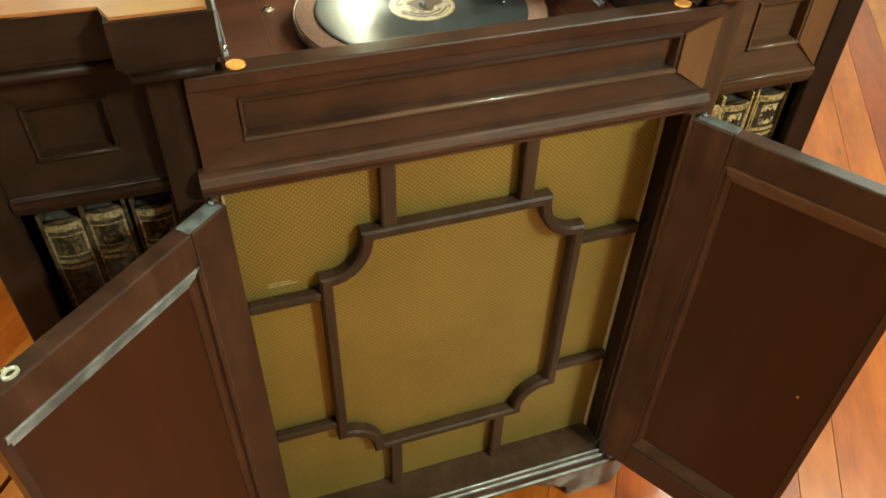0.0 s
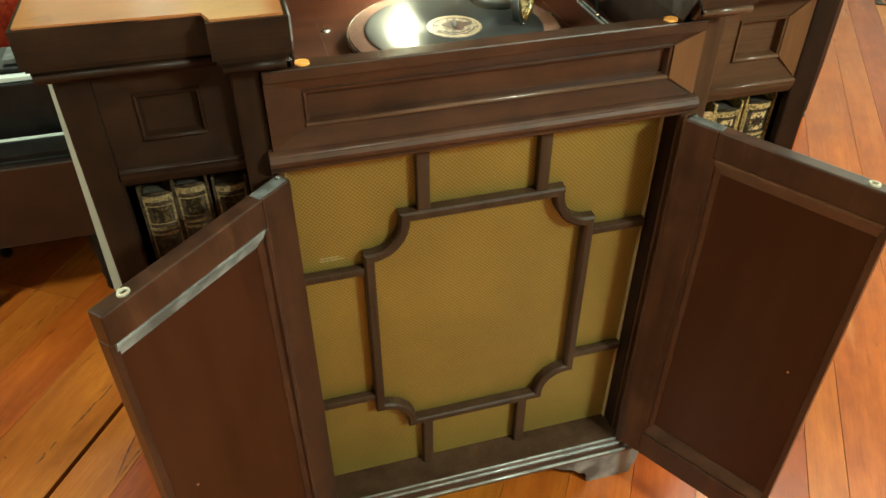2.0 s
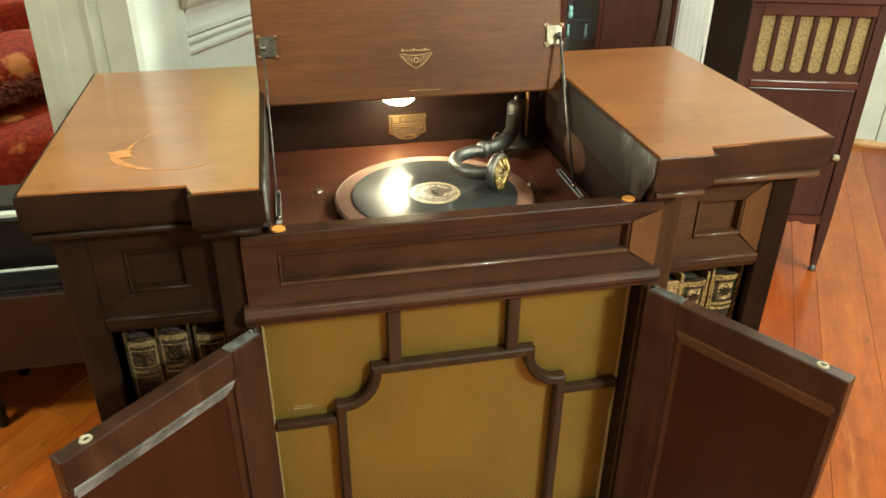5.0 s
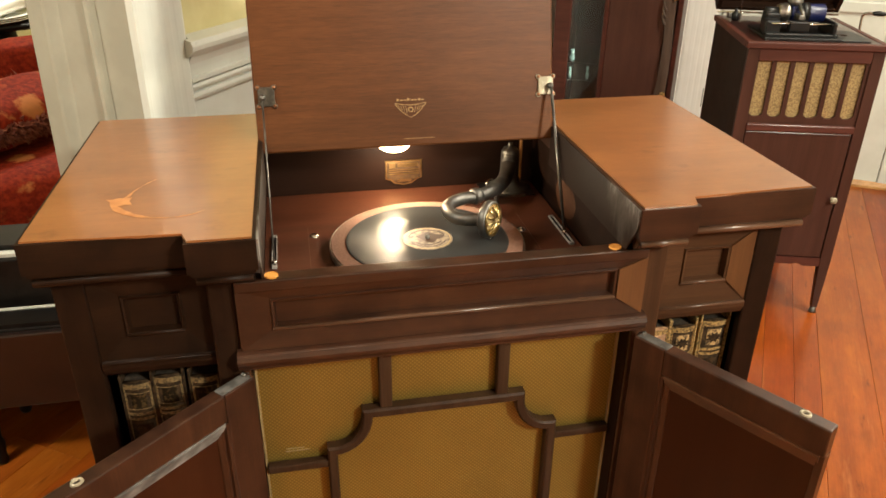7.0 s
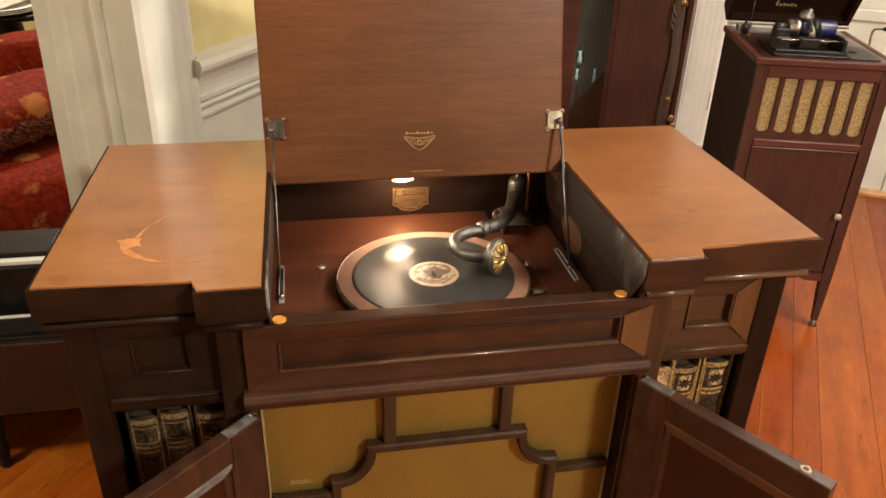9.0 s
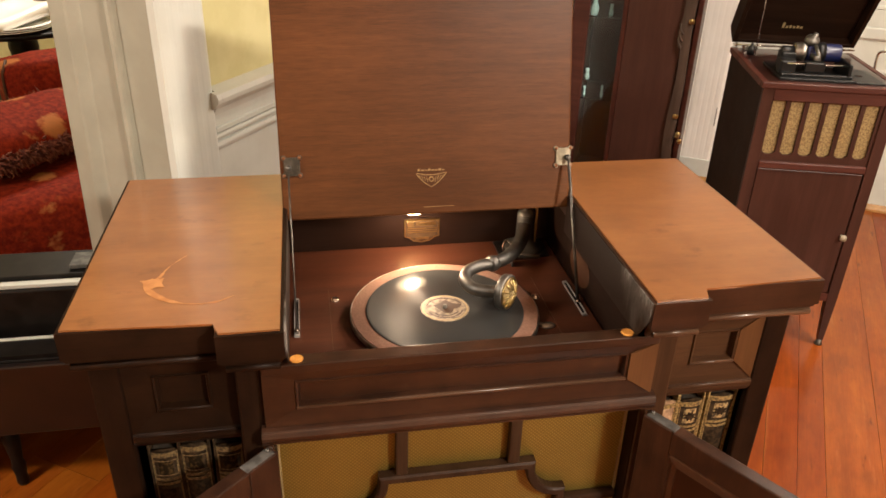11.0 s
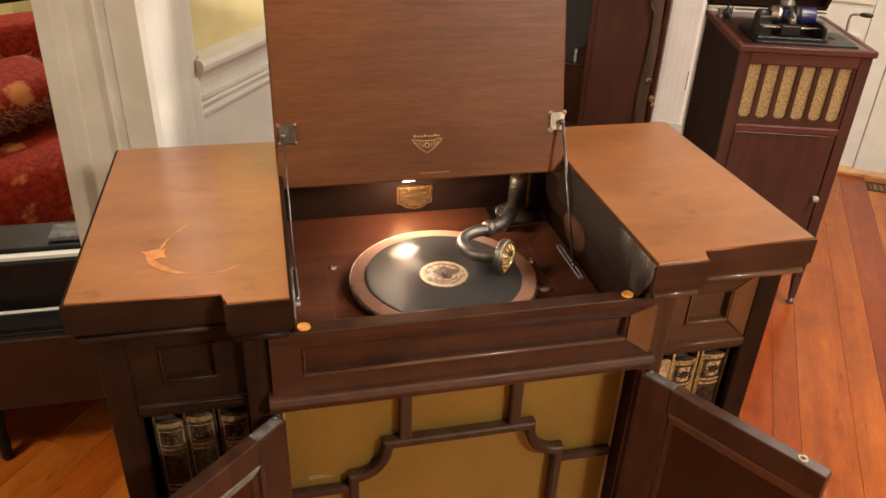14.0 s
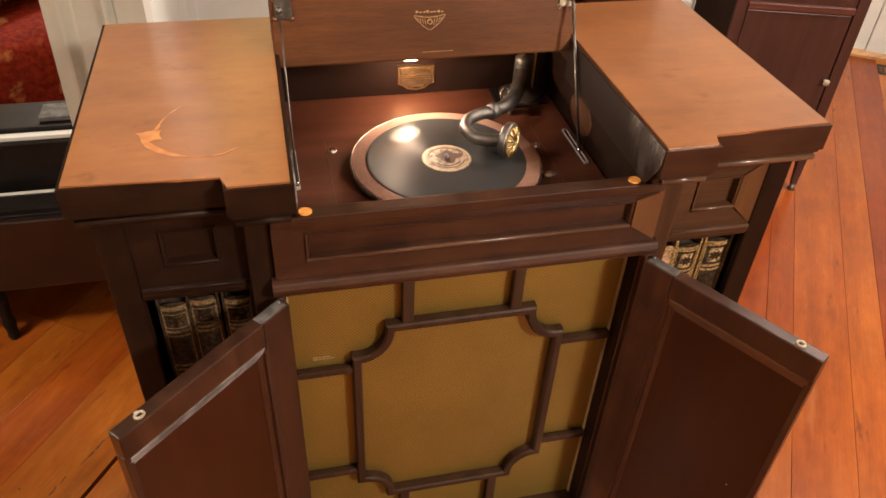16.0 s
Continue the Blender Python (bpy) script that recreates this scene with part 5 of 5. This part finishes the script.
    outer = [(left, 0.674), (right, 0.674), (right, ET - 0.058), (left, ET - 0.058)]
    hole = slot_end(xm, 0.8675, 1) + slot_end(xm, 0.7015, -1)
    bm = bmesh.new()

    def loop(points, y):
        vs = [bm.verts.new((x, y, z)) for x, z in points]
        return vs, [bm.edges.new((vs[i], vs[(i + 1) % len(vs)])) for i in range(len(vs))]

    a, ea = loop(outer, 0.006)
    b, eb = loop(hole, 0.006)
    bmesh.ops.triangle_fill(bm, use_beauty=True, edges=ea + eb)
    c = [bm.verts.new((x, 0.0138, z)) for x, z in hole]
    for i in range(len(hole)):
        k2 = (i + 1) % len(hole)
        bm.faces.new((b[i], b[k2], c[k2], c[i]))
    ed("grille_slat", bm, ed_wood_z)
ed("top_rim", joined(box(-EW - 0.008, EW + 0.008, -0.008, 0.012, ET - 0.02, ET, 0.003), box(-EW - 0.008, -EW + 0.012, 0.012, EDP, ET - 0.02, ET, 0.003), box(EW - 0.012, EW + 0.008, 0.012, EDP, ET - 0.02, ET, 0.003)), ed_wood_x)
ed("deck", box(-EW + 0.012, EW - 0.012, 0.012, EDP, ET - 0.02, ET - 0.0015, 0.001), ed_top)
LM = Matrix.Translation((0, 0.452, ET + 0.018)) @ pose(0, 0, 0, 31, 0, 0)  # the hollow lid stands open, leaning forward
lid2 = ed("lid", turned(joined(box(-EW - 0.008, EW + 0.008, 0.07, 0.082, 0.0, 0.44, 0.004), box(-EW - 0.008, -EW + 0.008, 0.0, 0.07, 0.0, 0.44, 0.002), box(EW - 0.008, EW + 0.008, 0.0, 0.07, 0.0, 0.44, 0.002),
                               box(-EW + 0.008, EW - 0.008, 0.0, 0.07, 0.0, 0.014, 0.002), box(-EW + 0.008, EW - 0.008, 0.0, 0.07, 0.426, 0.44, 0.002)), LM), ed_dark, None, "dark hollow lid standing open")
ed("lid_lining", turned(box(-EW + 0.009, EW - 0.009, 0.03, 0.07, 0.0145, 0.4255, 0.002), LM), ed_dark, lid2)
ed("gilt_mark", turned(joined(box(-0.05, -0.043, 0.0285, 0.0298, 0.05, 0.071, 0), *[box(-0.038 + 0.012 * k, -0.03 + 0.012 * k, 0.0285, 0.0298, 0.05, 0.058 + 0.003 * (k % 2), 0) for k in range(5)]), LM), gilt, lid2, "row of small gilt marks")
rod2 = ed("hinge_rod", tube(bmesh.new(), [(-EW - 0.006, 0.435, ET + 0.014), (EW + 0.004, 0.435, ET + 0.014)], 0.003, 8), steel, None, "bright hinge rod", True)
ed("hinge_leaf", box(-EW + 0.03, -EW + 0.075, 0.415, 0.45, ET + 0.0, ET + 0.013, 0.001), nickel, rod2)
ed("lid_stay", tube(bmesh.new(), [(-EW + 0.045, 0.33, ET), LM @ Vector((-EW + 0.03, 0.0, 0.33))], 0.0016, 8), steel, None, "", True)
bed = ed("bed_plate", joined(box(-0.148, 0.075, 0.03, 0.24, ET - 0.0015, ET + 0.007, 0.002), box(-0.142, 0.068, 0.05, 0.07, ET + 0.006, ET + 0.016, 0.003), box(-0.142, -0.095, 0.07, 0.115, ET + 0.006, ET + 0.05, 0.006), box(-0.132, -0.085, 0.115, 0.165, ET + 0.006, ET + 0.066, 0.006), box(0.05, 0.062, 0.05, 0.18, ET + 0.006, ET + 0.05, 0.004), box(0.075, 0.16, 0.03, 0.2, ET - 0.0015, ET + 0.003, 0.001)), black_iron, None, "black iron bed plate")
ed("key_hole", turned(spin(bmesh.new(), [(0, 0.0015), (0.011, 0.001), (0.012, 0)], 20), Matrix.Translation((0.11, 0.12, ET + 0.003))), ed_dark, bed, "", True)
AX = Matrix.Translation((0, 0.14, ET + 0.064)) @ pose(0, 0, 0, 0, 90, 0)
ed("cylinder", turned(spin(bmesh.new(), [(0, -0.056), (0.026, -0.056), (0.027, -0.054), (0.027, 0.042), (0.026, 0.044), (0.02, 0.044), (0, 0.04)], 32), AX), cyl_blue, bed, "dark blue cylinder record", True)
ed("carriage", turned(spin(bmesh.new(), [(0.0275, -0.03), (0.031, -0.03), (0.031, -0.004), (0.0275, -0.004)], 28), AX), black_iron, bed, "black carriage over the cylinder", True)
ed("band", turned(spin(bmesh.new(), [(0.0, -0.093), (0.024, -0.093), (0.0265, -0.088), (0.0265, -0.078), (0.0285, -0.076), (0.0285, -0.064), (0.026, -0.06), (0, -0.057)], 32), AX), nickel, bed, "dull metal end band", True)
ed("drum", turned(spin(bmesh.new(), [(0, -0.13), (0.014, -0.13), (0.016, -0.126), (0.016, -0.093), (0, -0.093)], 24), AX), black_iron, bed, "", True)
rep = Matrix.Translation((-0.045, 0.14, ET + 0.1)) @ pose(0, 0, 0, 25, 12, 0)
ed("reproducer", joined(turned(spin(bmesh.new(), [(0, -0.012), (0.017, -0.012), (0.022, -0.008), (0.022, 0.004), (0.018, 0.01), (0.011, 0.013), (0.007, 0.025), (0, 0.027)], 24), rep), box(-0.05, -0.032, 0.07, 0.13, ET + 0.05, ET + 0.066, 0.003), tube(bmesh.new(), [(-0.04, 0.115, ET + 0.09), (-0.035, 0.085, ET + 0.07), (-0.03, 0.075, ET + 0.044)], 0.006, 10)), arm_metal, bed, "tarnished reproducer over the cylinder", True)
ed("governor_knob", spin(bmesh.new(), [(0, 0), (0.012, 0), (0.012, 0.03), (0.006, 0.034), (0.004, 0.045), (0, 0.046)], 16, Matrix.Translation((-0.16, 0.36, ET - 0.006))), black_iron, bed, "", True)
ed("feed_rod", tube(bmesh.new(), [(-0.125, 0.07, ET + 0.041), (0.066, 0.07, ET + 0.041)], 0.0035, 10), steel, bed, "bright feed rod", True)
ed("feed_carriage", box(-0.075, -0.015, 0.056, 0.086, ET + 0.02, ET + 0.05, 0.004), black_iron, bed)
crank = ed("crank", tube(bmesh.new(), curve_points([(EW - 0.01, 0.33, ET - 0.05), (EW + 0.03, 0.33, ET - 0.05), (EW + 0.042, 0.33, ET - 0.03), (EW + 0.042, 0.335, ET + 0.02), (EW + 0.048, 0.33, ET + 0.036), (EW + 0.07, 0.318, ET + 0.04)], 5), 0.0042, 10), steel, None, "bent steel winding crank", True)
ed("crank_grip", turned(spin(bmesh.new(), [(0.0045, 0), (0.007, 0.006), (0.008, 0.02), (0.007, 0.034), (0.004, 0.04), (0, 0.041)], 16), Matrix.Translation((EW + 0.066, 0.32, ET + 0.04)) @ pose(0, 0, 0, 0, 90, -25)), black_iron, crank, "", True)

# ---- glazed mahogany cabinet in the corner ----
cab = new("display_cabinet")
tagged(cab, "tall dark mahogany display cabinet with a glass pane and brass hinges", "cabinet")
CM = ROOM @ pose(2.98, -0.13, 0, 0, 0, -90)  # local: x along its front to the right, y to its back
cab.matrix_basis = CM


def cb(name, bm, mat, parent=None, label="", smooth=False):
    return part(name, bm, mat, parent or cab, label, smooth)


cb("side", box(-0.31, -0.292, 0.0205, 0.4, 0.05, 2.0, 0.003), ed_wood_z)
cb("side", box(0.215, 0.233, 0.02, 0.4, 0.05, 2.0, 0.003), ed_wood_z)
cb("back", box(-0.292, 0.215, 0.39, 0.4, 0.05, 2.0, 0.001), ed_wood_z)
cb("crown", box(-0.33, 0.26, -0.03, 0.42, 2.0, 2.06, 0.015), ed_wood_x)
cb("base", box(-0.32, 0.24, -0.01, 0.41, 0.0, 0.06, 0.006), ed_wood_x)
cb("stile", box(-0.31, -0.236, -0.006, 0.02, 0.06, 2.0, 0.004), ed_wood_x)
cb("stile", box(-0.088, -0.066, -0.006, 0.02, 0.06, 2.0, 0.004), ed_wood_x)
cb("rail", box(-0.236, -0.088, -0.004, 0.018, 0.06, 0.14, 0.003), ed_wood_x)
pane = cb("pane", box(-0.236, -0.088, 0.004, 0.008, 0.14, 2.0, 0), pane_glass, None, "clear glass pane")
pane.visible_shadow = False
cb("panel", box(-0.066, 0.182, 0.0, 0.016, 0.06, 2.0, 0.003), cab_panel, None, "flat maroon panel")
inner, outer = [], []
for k in range(61):
    z = 0.06 + 1.94 * k / 60
    inner.append((0.182 + 0.006 * math.sin(11 * z + 0.4) - 0.008 * math.exp(-((z - 0.83) / 0.06) ** 2), z))
    outer.append((0.224 + 0.003 * math.sin(13 * z), z))
cb("shaped_edge", sweep(bmesh.new(), inner + outer[::-1], -0.014, 0.004, "xz"), taupe_edge, None, "carved wavy taupe edge")
for zz in (0.79, 0.82, 0.85):
    cb("carved_leaf", tube(bmesh.new(), curve_points([(0.186, -0.013, zz - 0.02), (0.174, -0.016, zz), (0.168, -0.012, zz + 0.03)], 4), [0.006] * 4 + [0.004] * 4 + [0.0015], 8), taupe_edge, None, "", True)
cb("back_strip", box(0.2265, 0.25, 0.006, 0.024, 0.06, 2.0, 0.004), ed_wood_x)
for z in (0.465, 0.887, 1.5):
    cb("hinge", joined(box(0.202, 0.226, -0.018, -0.014, z - 0.009, z + 0.009, 0.002), tube(bmesh.new(), [(0.213, -0.02, z - 0.012), (0.213, -0.02, z + 0.012)], 0.004, 10)), brass, None, "brass hinge", True)
cb("handle", joined(*[turned(spin(bmesh.new(), [(0, -0.012), (0.008, -0.009), (0.012, 0), (0.008, 0.009), (0, 0.012)], 16), Matrix.Translation((xx, -0.022, zz))) for xx, zz in ((0.238, 0.387), (0.25, 0.354))], tube(bmesh.new(), [(0.225, -0.012, 0.372), (0.244, -0.02, 0.372)], 0.006, 10)), brass, None, "pair of brass balls", True)
for z in (0.482, 0.565, 0.86, 1.4):
    cb("shelf", box(-0.29, -0.068, 0.012, 0.388, z, z + 0.006, 0.001), pane_glass, None, "thin glass shelf").visible_shadow = False
for z, x, y, h, r in ((0.488, -0.226, 0.03, 0.05, 0.009), (0.571, -0.222, 0.035, 0.05, 0.014), (0.488, -0.147, 0.05, 0.055, 0.009), (0.866, -0.222, 0.035, 0.1, 0.022), (0.866, -0.15, 0.06, 0.05, 0.012)):
    bm = spin(bmesh.new(), [(0, 0), (r * 0.7, 0), (r, h * 0.3), (r * 0.45, h * 0.6), (r * 0.8, h), (r * 0.7, h), (r * 0.35, h * 0.6), (0, h * 0.2)], 20)
    single("glass_vase", turned(bm, CM @ Matrix.Translation((x, y, z))), teal_glass, "small teal glass vase standing on a cabinet shelf", "vase", smooth=True, group="vases in the cabinet")

# ---- low black bench in the doorway ----
bench = thing("low_bench", (-0.75, 0.9, 0), "low black lacquered bench with pale edging and turned legs", "bench")
part("front_panel", box(-1.3, -0.234, 0.806, 0.826, 0.196, 0.4, 0.004), bench_front, bench, "dark maroon lacquered front")
part("case", box(-1.3, -0.234, 0.826, 1.1, 0.2, 0.405, 0.003), ebony, bench)
part("lower_edge", sweep(bmesh.new(), [(0.83, 0.405), (0.886, 0.405), (0.897, 0.409), (0.9, 0.416), (0.895, 0.421), (0.88, 0.422), (0.83, 0.416)], -1.3, -0.233, "yz"), ebony, bench)
part("bright_edge", box(-1.3, -0.2335, 0.889, 0.9, 0.4195, 0.424, 0.001), white_paint, bench, "thin pale edge line")
# Panel added down to the floor to keep light from under the bench.
part("back_panel", box(-1.3, -0.234, 1.1, 1.115, 0.0, 0.53, 0.003), ebony, bench)
part("upper_case", box(-1.3, -0.232, 0.93, 1.1, 0.405, 0.535, 0.003), ebony, bench)
part("pale_edge", box(-1.3, -0.226, 0.944, 0.966, 0.535, 0.546, 0.002), white_paint, bench, "pale edge strip")
part("top_board", box(-1.3, -0.228, 0.968, 1.1, 0.535, 0.556, 0.004), ebony, bench)
for x in (-1.25, -0.545, -0.26):
    for y in (0.849, 1.06):
        part("leg", spin(bmesh.new(), [(0, 0.0), (0.012, 0.0), (0.016, 0.01), (0.014, 0.03), (0.018, 0.06), (0.014, 0.08), (0.02, 0.14), (0.022, 0.197), (0, 0.197)], 16, Matrix.Translation((x, y, 0))), ebony, bench, "turned leg", True)
single("folded_paper", box(-0.36, -0.285, 0.99, 1.06, 0.557, 0.569, 0.002), speckled("grey_paper", (0.07, 0.07, 0.066), (0.13, 0.13, 0.12), 40, 0.8), "folded grey paper lying on the bench", "paper")

# ---- parlour beyond the doorway ----
SM = ROOM


def soft_block(x0, x1, y0, y1, z0, z1, r, wob=0.0, seed=0.0):
    bm = bmesh.new()
    bmesh.ops.create_cube(bm, size=2.0)
    bmesh.ops.subdivide_edges(bm, edges=bm.edges, cuts=9, use_grid_fill=True)
    c, h = Vector(((x0 + x1) / 2, (y0 + y1) / 2, (z0 + z1) / 2)), Vector(((x1 - x0) / 2, (y1 - y0) / 2, (z1 - z0) / 2))
    for v in bm.verts:
        p = Vector((v.co.x * h.x, v.co.y * h.y, v.co.z * h.z))
        core = Vector([max(-(h[i] - r), min(h[i] - r, p[i])) for i in range(3)])
        d = p - core
        p = core + d.normalized() * r if d.length > 1e-6 else p
        v.co = c + p + wob * noise.noise_vector((p * 4.0) + Vector((seed, 0, 0)))
    return bm


sofa = new("sofa")
tagged(sofa, "red floral damask sofa with plump rounded arms", "sofa")
sofa.matrix_basis = ROOM @ pose(1.38, 1.9, 0, 0, 0, -28)  # local: x along its back, y to its rear


def so(name, bm, mat, parent=None, label="", smooth=True):
    return part(name, bm, mat, parent or sofa, label, smooth)


so("base", soft_block(-0.36, 1.38, -0.72, 0.16, 0.06, 0.34, 0.06, 0.006, 1), red_damask)
so("arm", soft_block(-0.38, 0.19, -0.74, -0.02, 0.1, 0.53, 0.09, 0.008, 2), red_damask, None, "padded arm")
so("arm", soft_block(1.21, 1.41, -0.72, -0.02, 0.12, 0.55, 0.09, 0.008, 3), red_damask, None, "padded arm")
sofa_back = so("back", soft_block(0.0, 1.4, -0.01, 0.2, 0.3, 0.78, 0.05, 0.004, 4), red_damask, None, "padded back")
so("piping", tube(bmesh.new(), curve_points([(0.0, 0.02, 0.36), (-0.001, 0.02, 0.55), (0.0, 0.02, 0.71), (0.012, 0.025, 0.755), (0.03, 0.06, 0.776)], 5), 0.005, 8), patch_wood, sofa_back, "pale piped seam")
so("seat_cushion", soft_block(0.19, 0.7, -0.74, -0.01, 0.34, 0.46, 0.055, 0.008, 5), red_damask)
so("seat_cushion", soft_block(0.7, 1.21, -0.74, -0.01, 0.34, 0.46, 0.055, 0.008, 6), red_damask)
for x in (-0.28, 1.32):
    for y in (-0.64, 0.1):
        so("leg", spin(bmesh.new(), [(0, 0), (0.018, 0), (0.03, 0.05), (0.034, 0.07), (0, 0.07)], 14, Matrix.Translation((x, y, 0))), ebony)


def fringed_cushion(x, y, z, turn, lean, deep, label):
    c = new("fringed_cushion")
    tagged(c, label, "cushion", "cushions on the sofa")
    c.matrix_basis = SM @ pose(x, y, z, 0, lean, turn)
    part("cover", soft_block(-0.08, 0.08, -0.24, 0.24, -deep, deep, 0.078, 0.016, x * 9), red_damask, c, "red floral damask", True)
    r = random.Random(int(100 * z))
    bm = bmesh.new()
    for i in range(5200):
        s = r.uniform(0, 4)
        if s < 1:
            p, d = Vector((0, -0.23 + 0.46 * s, deep - 0.008)), Vector((0, 0, 1))
        elif s < 2:
            p, d = Vector((0, 0.232, deep * (1.9 * (s - 1) - 0.95))), Vector((0, 1, 0))
        elif s < 3:
            p, d = Vector((0, -0.23 + 0.46 * (s - 2), -deep + 0.008)), Vector((0, 0, -1))
        else:
            p, d = Vector((0, -0.232, deep * (1.9 * (s - 3) - 0.95))), Vector((0, -1, 0))
        d = (d + Vector((r.gauss(0, 1.1), r.gauss(0, 0.4), r.gauss(0, 0.4)))).normalized()
        p = p + Vector((r.gauss(0, 0.012), 0, 0))
        e = p + d * r.uniform(0.02, 0.042)
        k = d.orthogonal().normalized() * 0.007
        g = d.cross(k)
        q = [bm.verts.new(p + k), bm.verts.new(p - 0.5 * k + 0.87 * g), bm.verts.new(p - 0.5 * k - 0.87 * g)]
        t = bm.verts.new(e)
        for a in range(3):
            bm.faces.new((q[a], q[(a + 1) % 3], t))
    tagged(part("fringe", bm, fringe_mat, c, "thick russet brush fringe"), kind="stuff")
    return c


fringed_cushion(1.35, 1.72, 0.47, 60, -10, 0.19, "red damask cushion with russet fringe, leaning on the sofa back")
fringed_cushion(1.19, 1.58, 0.64, -92, -74, 0.13, "red damask cushion with russet fringe, lying on the sofa arm")

side_table = new("round_table")
tagged(side_table, "dark round table behind the sofa", "table")
TM = ROOM @ pose(2.15, 2.72, 0, 0, 0, 0)
side_table.matrix_basis = TM
part("tabletop", spin(bmesh.new(), [(0, 0.72), (0.47, 0.72), (0.5, 0.73), (0.5, 0.745), (0.49, 0.75), (0, 0.75)], 48), ebony, side_table, "", True)
part("pedestal", spin(bmesh.new(), [(0, 0.0), (0.2, 0.0), (0.2, 0.03), (0.06, 0.08), (0.04, 0.4), (0.07, 0.6), (0.05, 0.72), (0, 0.72)], 24), ebony, side_table, "", True)
for k in range(3):
    single("plate", turned(spin(bmesh.new(), [(0, 0), (0.1, 0), (0.17, 0.012), (0.175, 0.016), (0.16, 0.014), (0.1, 0.006), (0, 0.005)], 40), TM @ Matrix.Translation((-0.25, -0.26, 0.7505 + 0.008 * k))), china, "white glazed plate stacked on the round table", "plate", smooth=True, group="plates on the table")
napkin = soft_block(-0.44, -0.06, -0.38, -0.12, 0.776, 0.845, 0.032, 0.035, 3)
single("folded_cloth", turned(napkin, TM), china, "rumpled white cloth lying on the stacked plates", "cloth", smooth=True)
posy = thing("flower_posy", tuple((TM @ Vector((0.0, 0.0, 0.7505)))), "mixed orange, pink and yellow flowers in a low white pot", "flowers")
part("pot", spin(bmesh.new(), [(0, 0.7505), (0.07, 0.7505), (0.09, 0.83), (0.085, 0.83), (0.06, 0.77), (0, 0.77)], 28, TM @ Matrix.Translation((0.0, 0.0, 0))), china, posy, "", True)
rng = random.Random(4)
petal_mats = [material("orange_petal", (0.6, 0.16, 0.04), 0.6), material("pink_petal", (0.5, 0.12, 0.2), 0.6), material("yellow_petal", (0.62, 0.45, 0.1), 0.6)]
for k in range(18):
    at = TM @ Vector((rng.uniform(-0.2, 0.15), rng.uniform(-0.1, 0.1), rng.uniform(0.83, 0.95)))
    bm = bmesh.new()
    for q in range(7):
        m = Matrix.Translation(at) @ pose(0, 0, 0, rng.uniform(20, 60), 0, 51 * q)
        vs = [bm.verts.new(m @ Vector(v)) for v in ((0, 0, 0), (0.012, 0.015, 0.004), (0.01, 0.032, 0.002), (-0.01, 0.032, 0.002), (-0.012, 0.015, 0.004))]
        bm.faces.new(vs)
    flower = part("flower", bm, petal_mats[k % 3], posy)
    part("stem", tube(bmesh.new(), [at, TM @ Vector((0.0, 0.0, 0.8))], 0.002, 5), green_cloth, flower)
# leafy plant behind the end of the sofa
plant = thing("potted_plant", tuple((ROOM @ Vector((1.5, 2.2, 0)))), "dark green leafy plant in a black pot, behind the sofa", "plant")
part("pot", spin(bmesh.new(), [(0, 0.0), (0.1, 0.0), (0.13, 0.26), (0.12, 0.26), (0.1, 0.22), (0, 0.22)], 28, ROOM @ Matrix.Translation((1.5, 2.2, 0))), ebony, plant, "", True)
for k in range(60):
    a, el, ln = rng.uniform(0, 6.28), rng.uniform(0.3, 1.3), rng.uniform(0.25, 0.6)
    bm = bmesh.new()
    d = Vector((math.cos(a) * math.cos(el) * 0.5, math.sin(a) * math.cos(el) * 0.5, math.sin(el)))
    s = d.cross(Vector((0, 0, 1))).normalized()
    prev = None
    for q in range(6):
        f = q / 5
        c = Vector((1.5, 2.2, 0.22)) + d * ln * f - Vector((0, 0, 0.12 * f * f))
        wd = 0.004 + 0.03 * math.sin(math.pi * f) ** 0.8
        row = [bm.verts.new(ROOM @ (c - s * wd)), bm.verts.new(ROOM @ (c + Vector((0, 0, -0.006)))), bm.verts.new(ROOM @ (c + s * wd))]
        if prev:
            bm.faces.new((prev[0], prev[1], row[1], row[0]))
            bm.faces.new((prev[1], prev[2], row[2], row[1]))
        prev = row
    part("leaf", bm, green_cloth, plant, "", True)
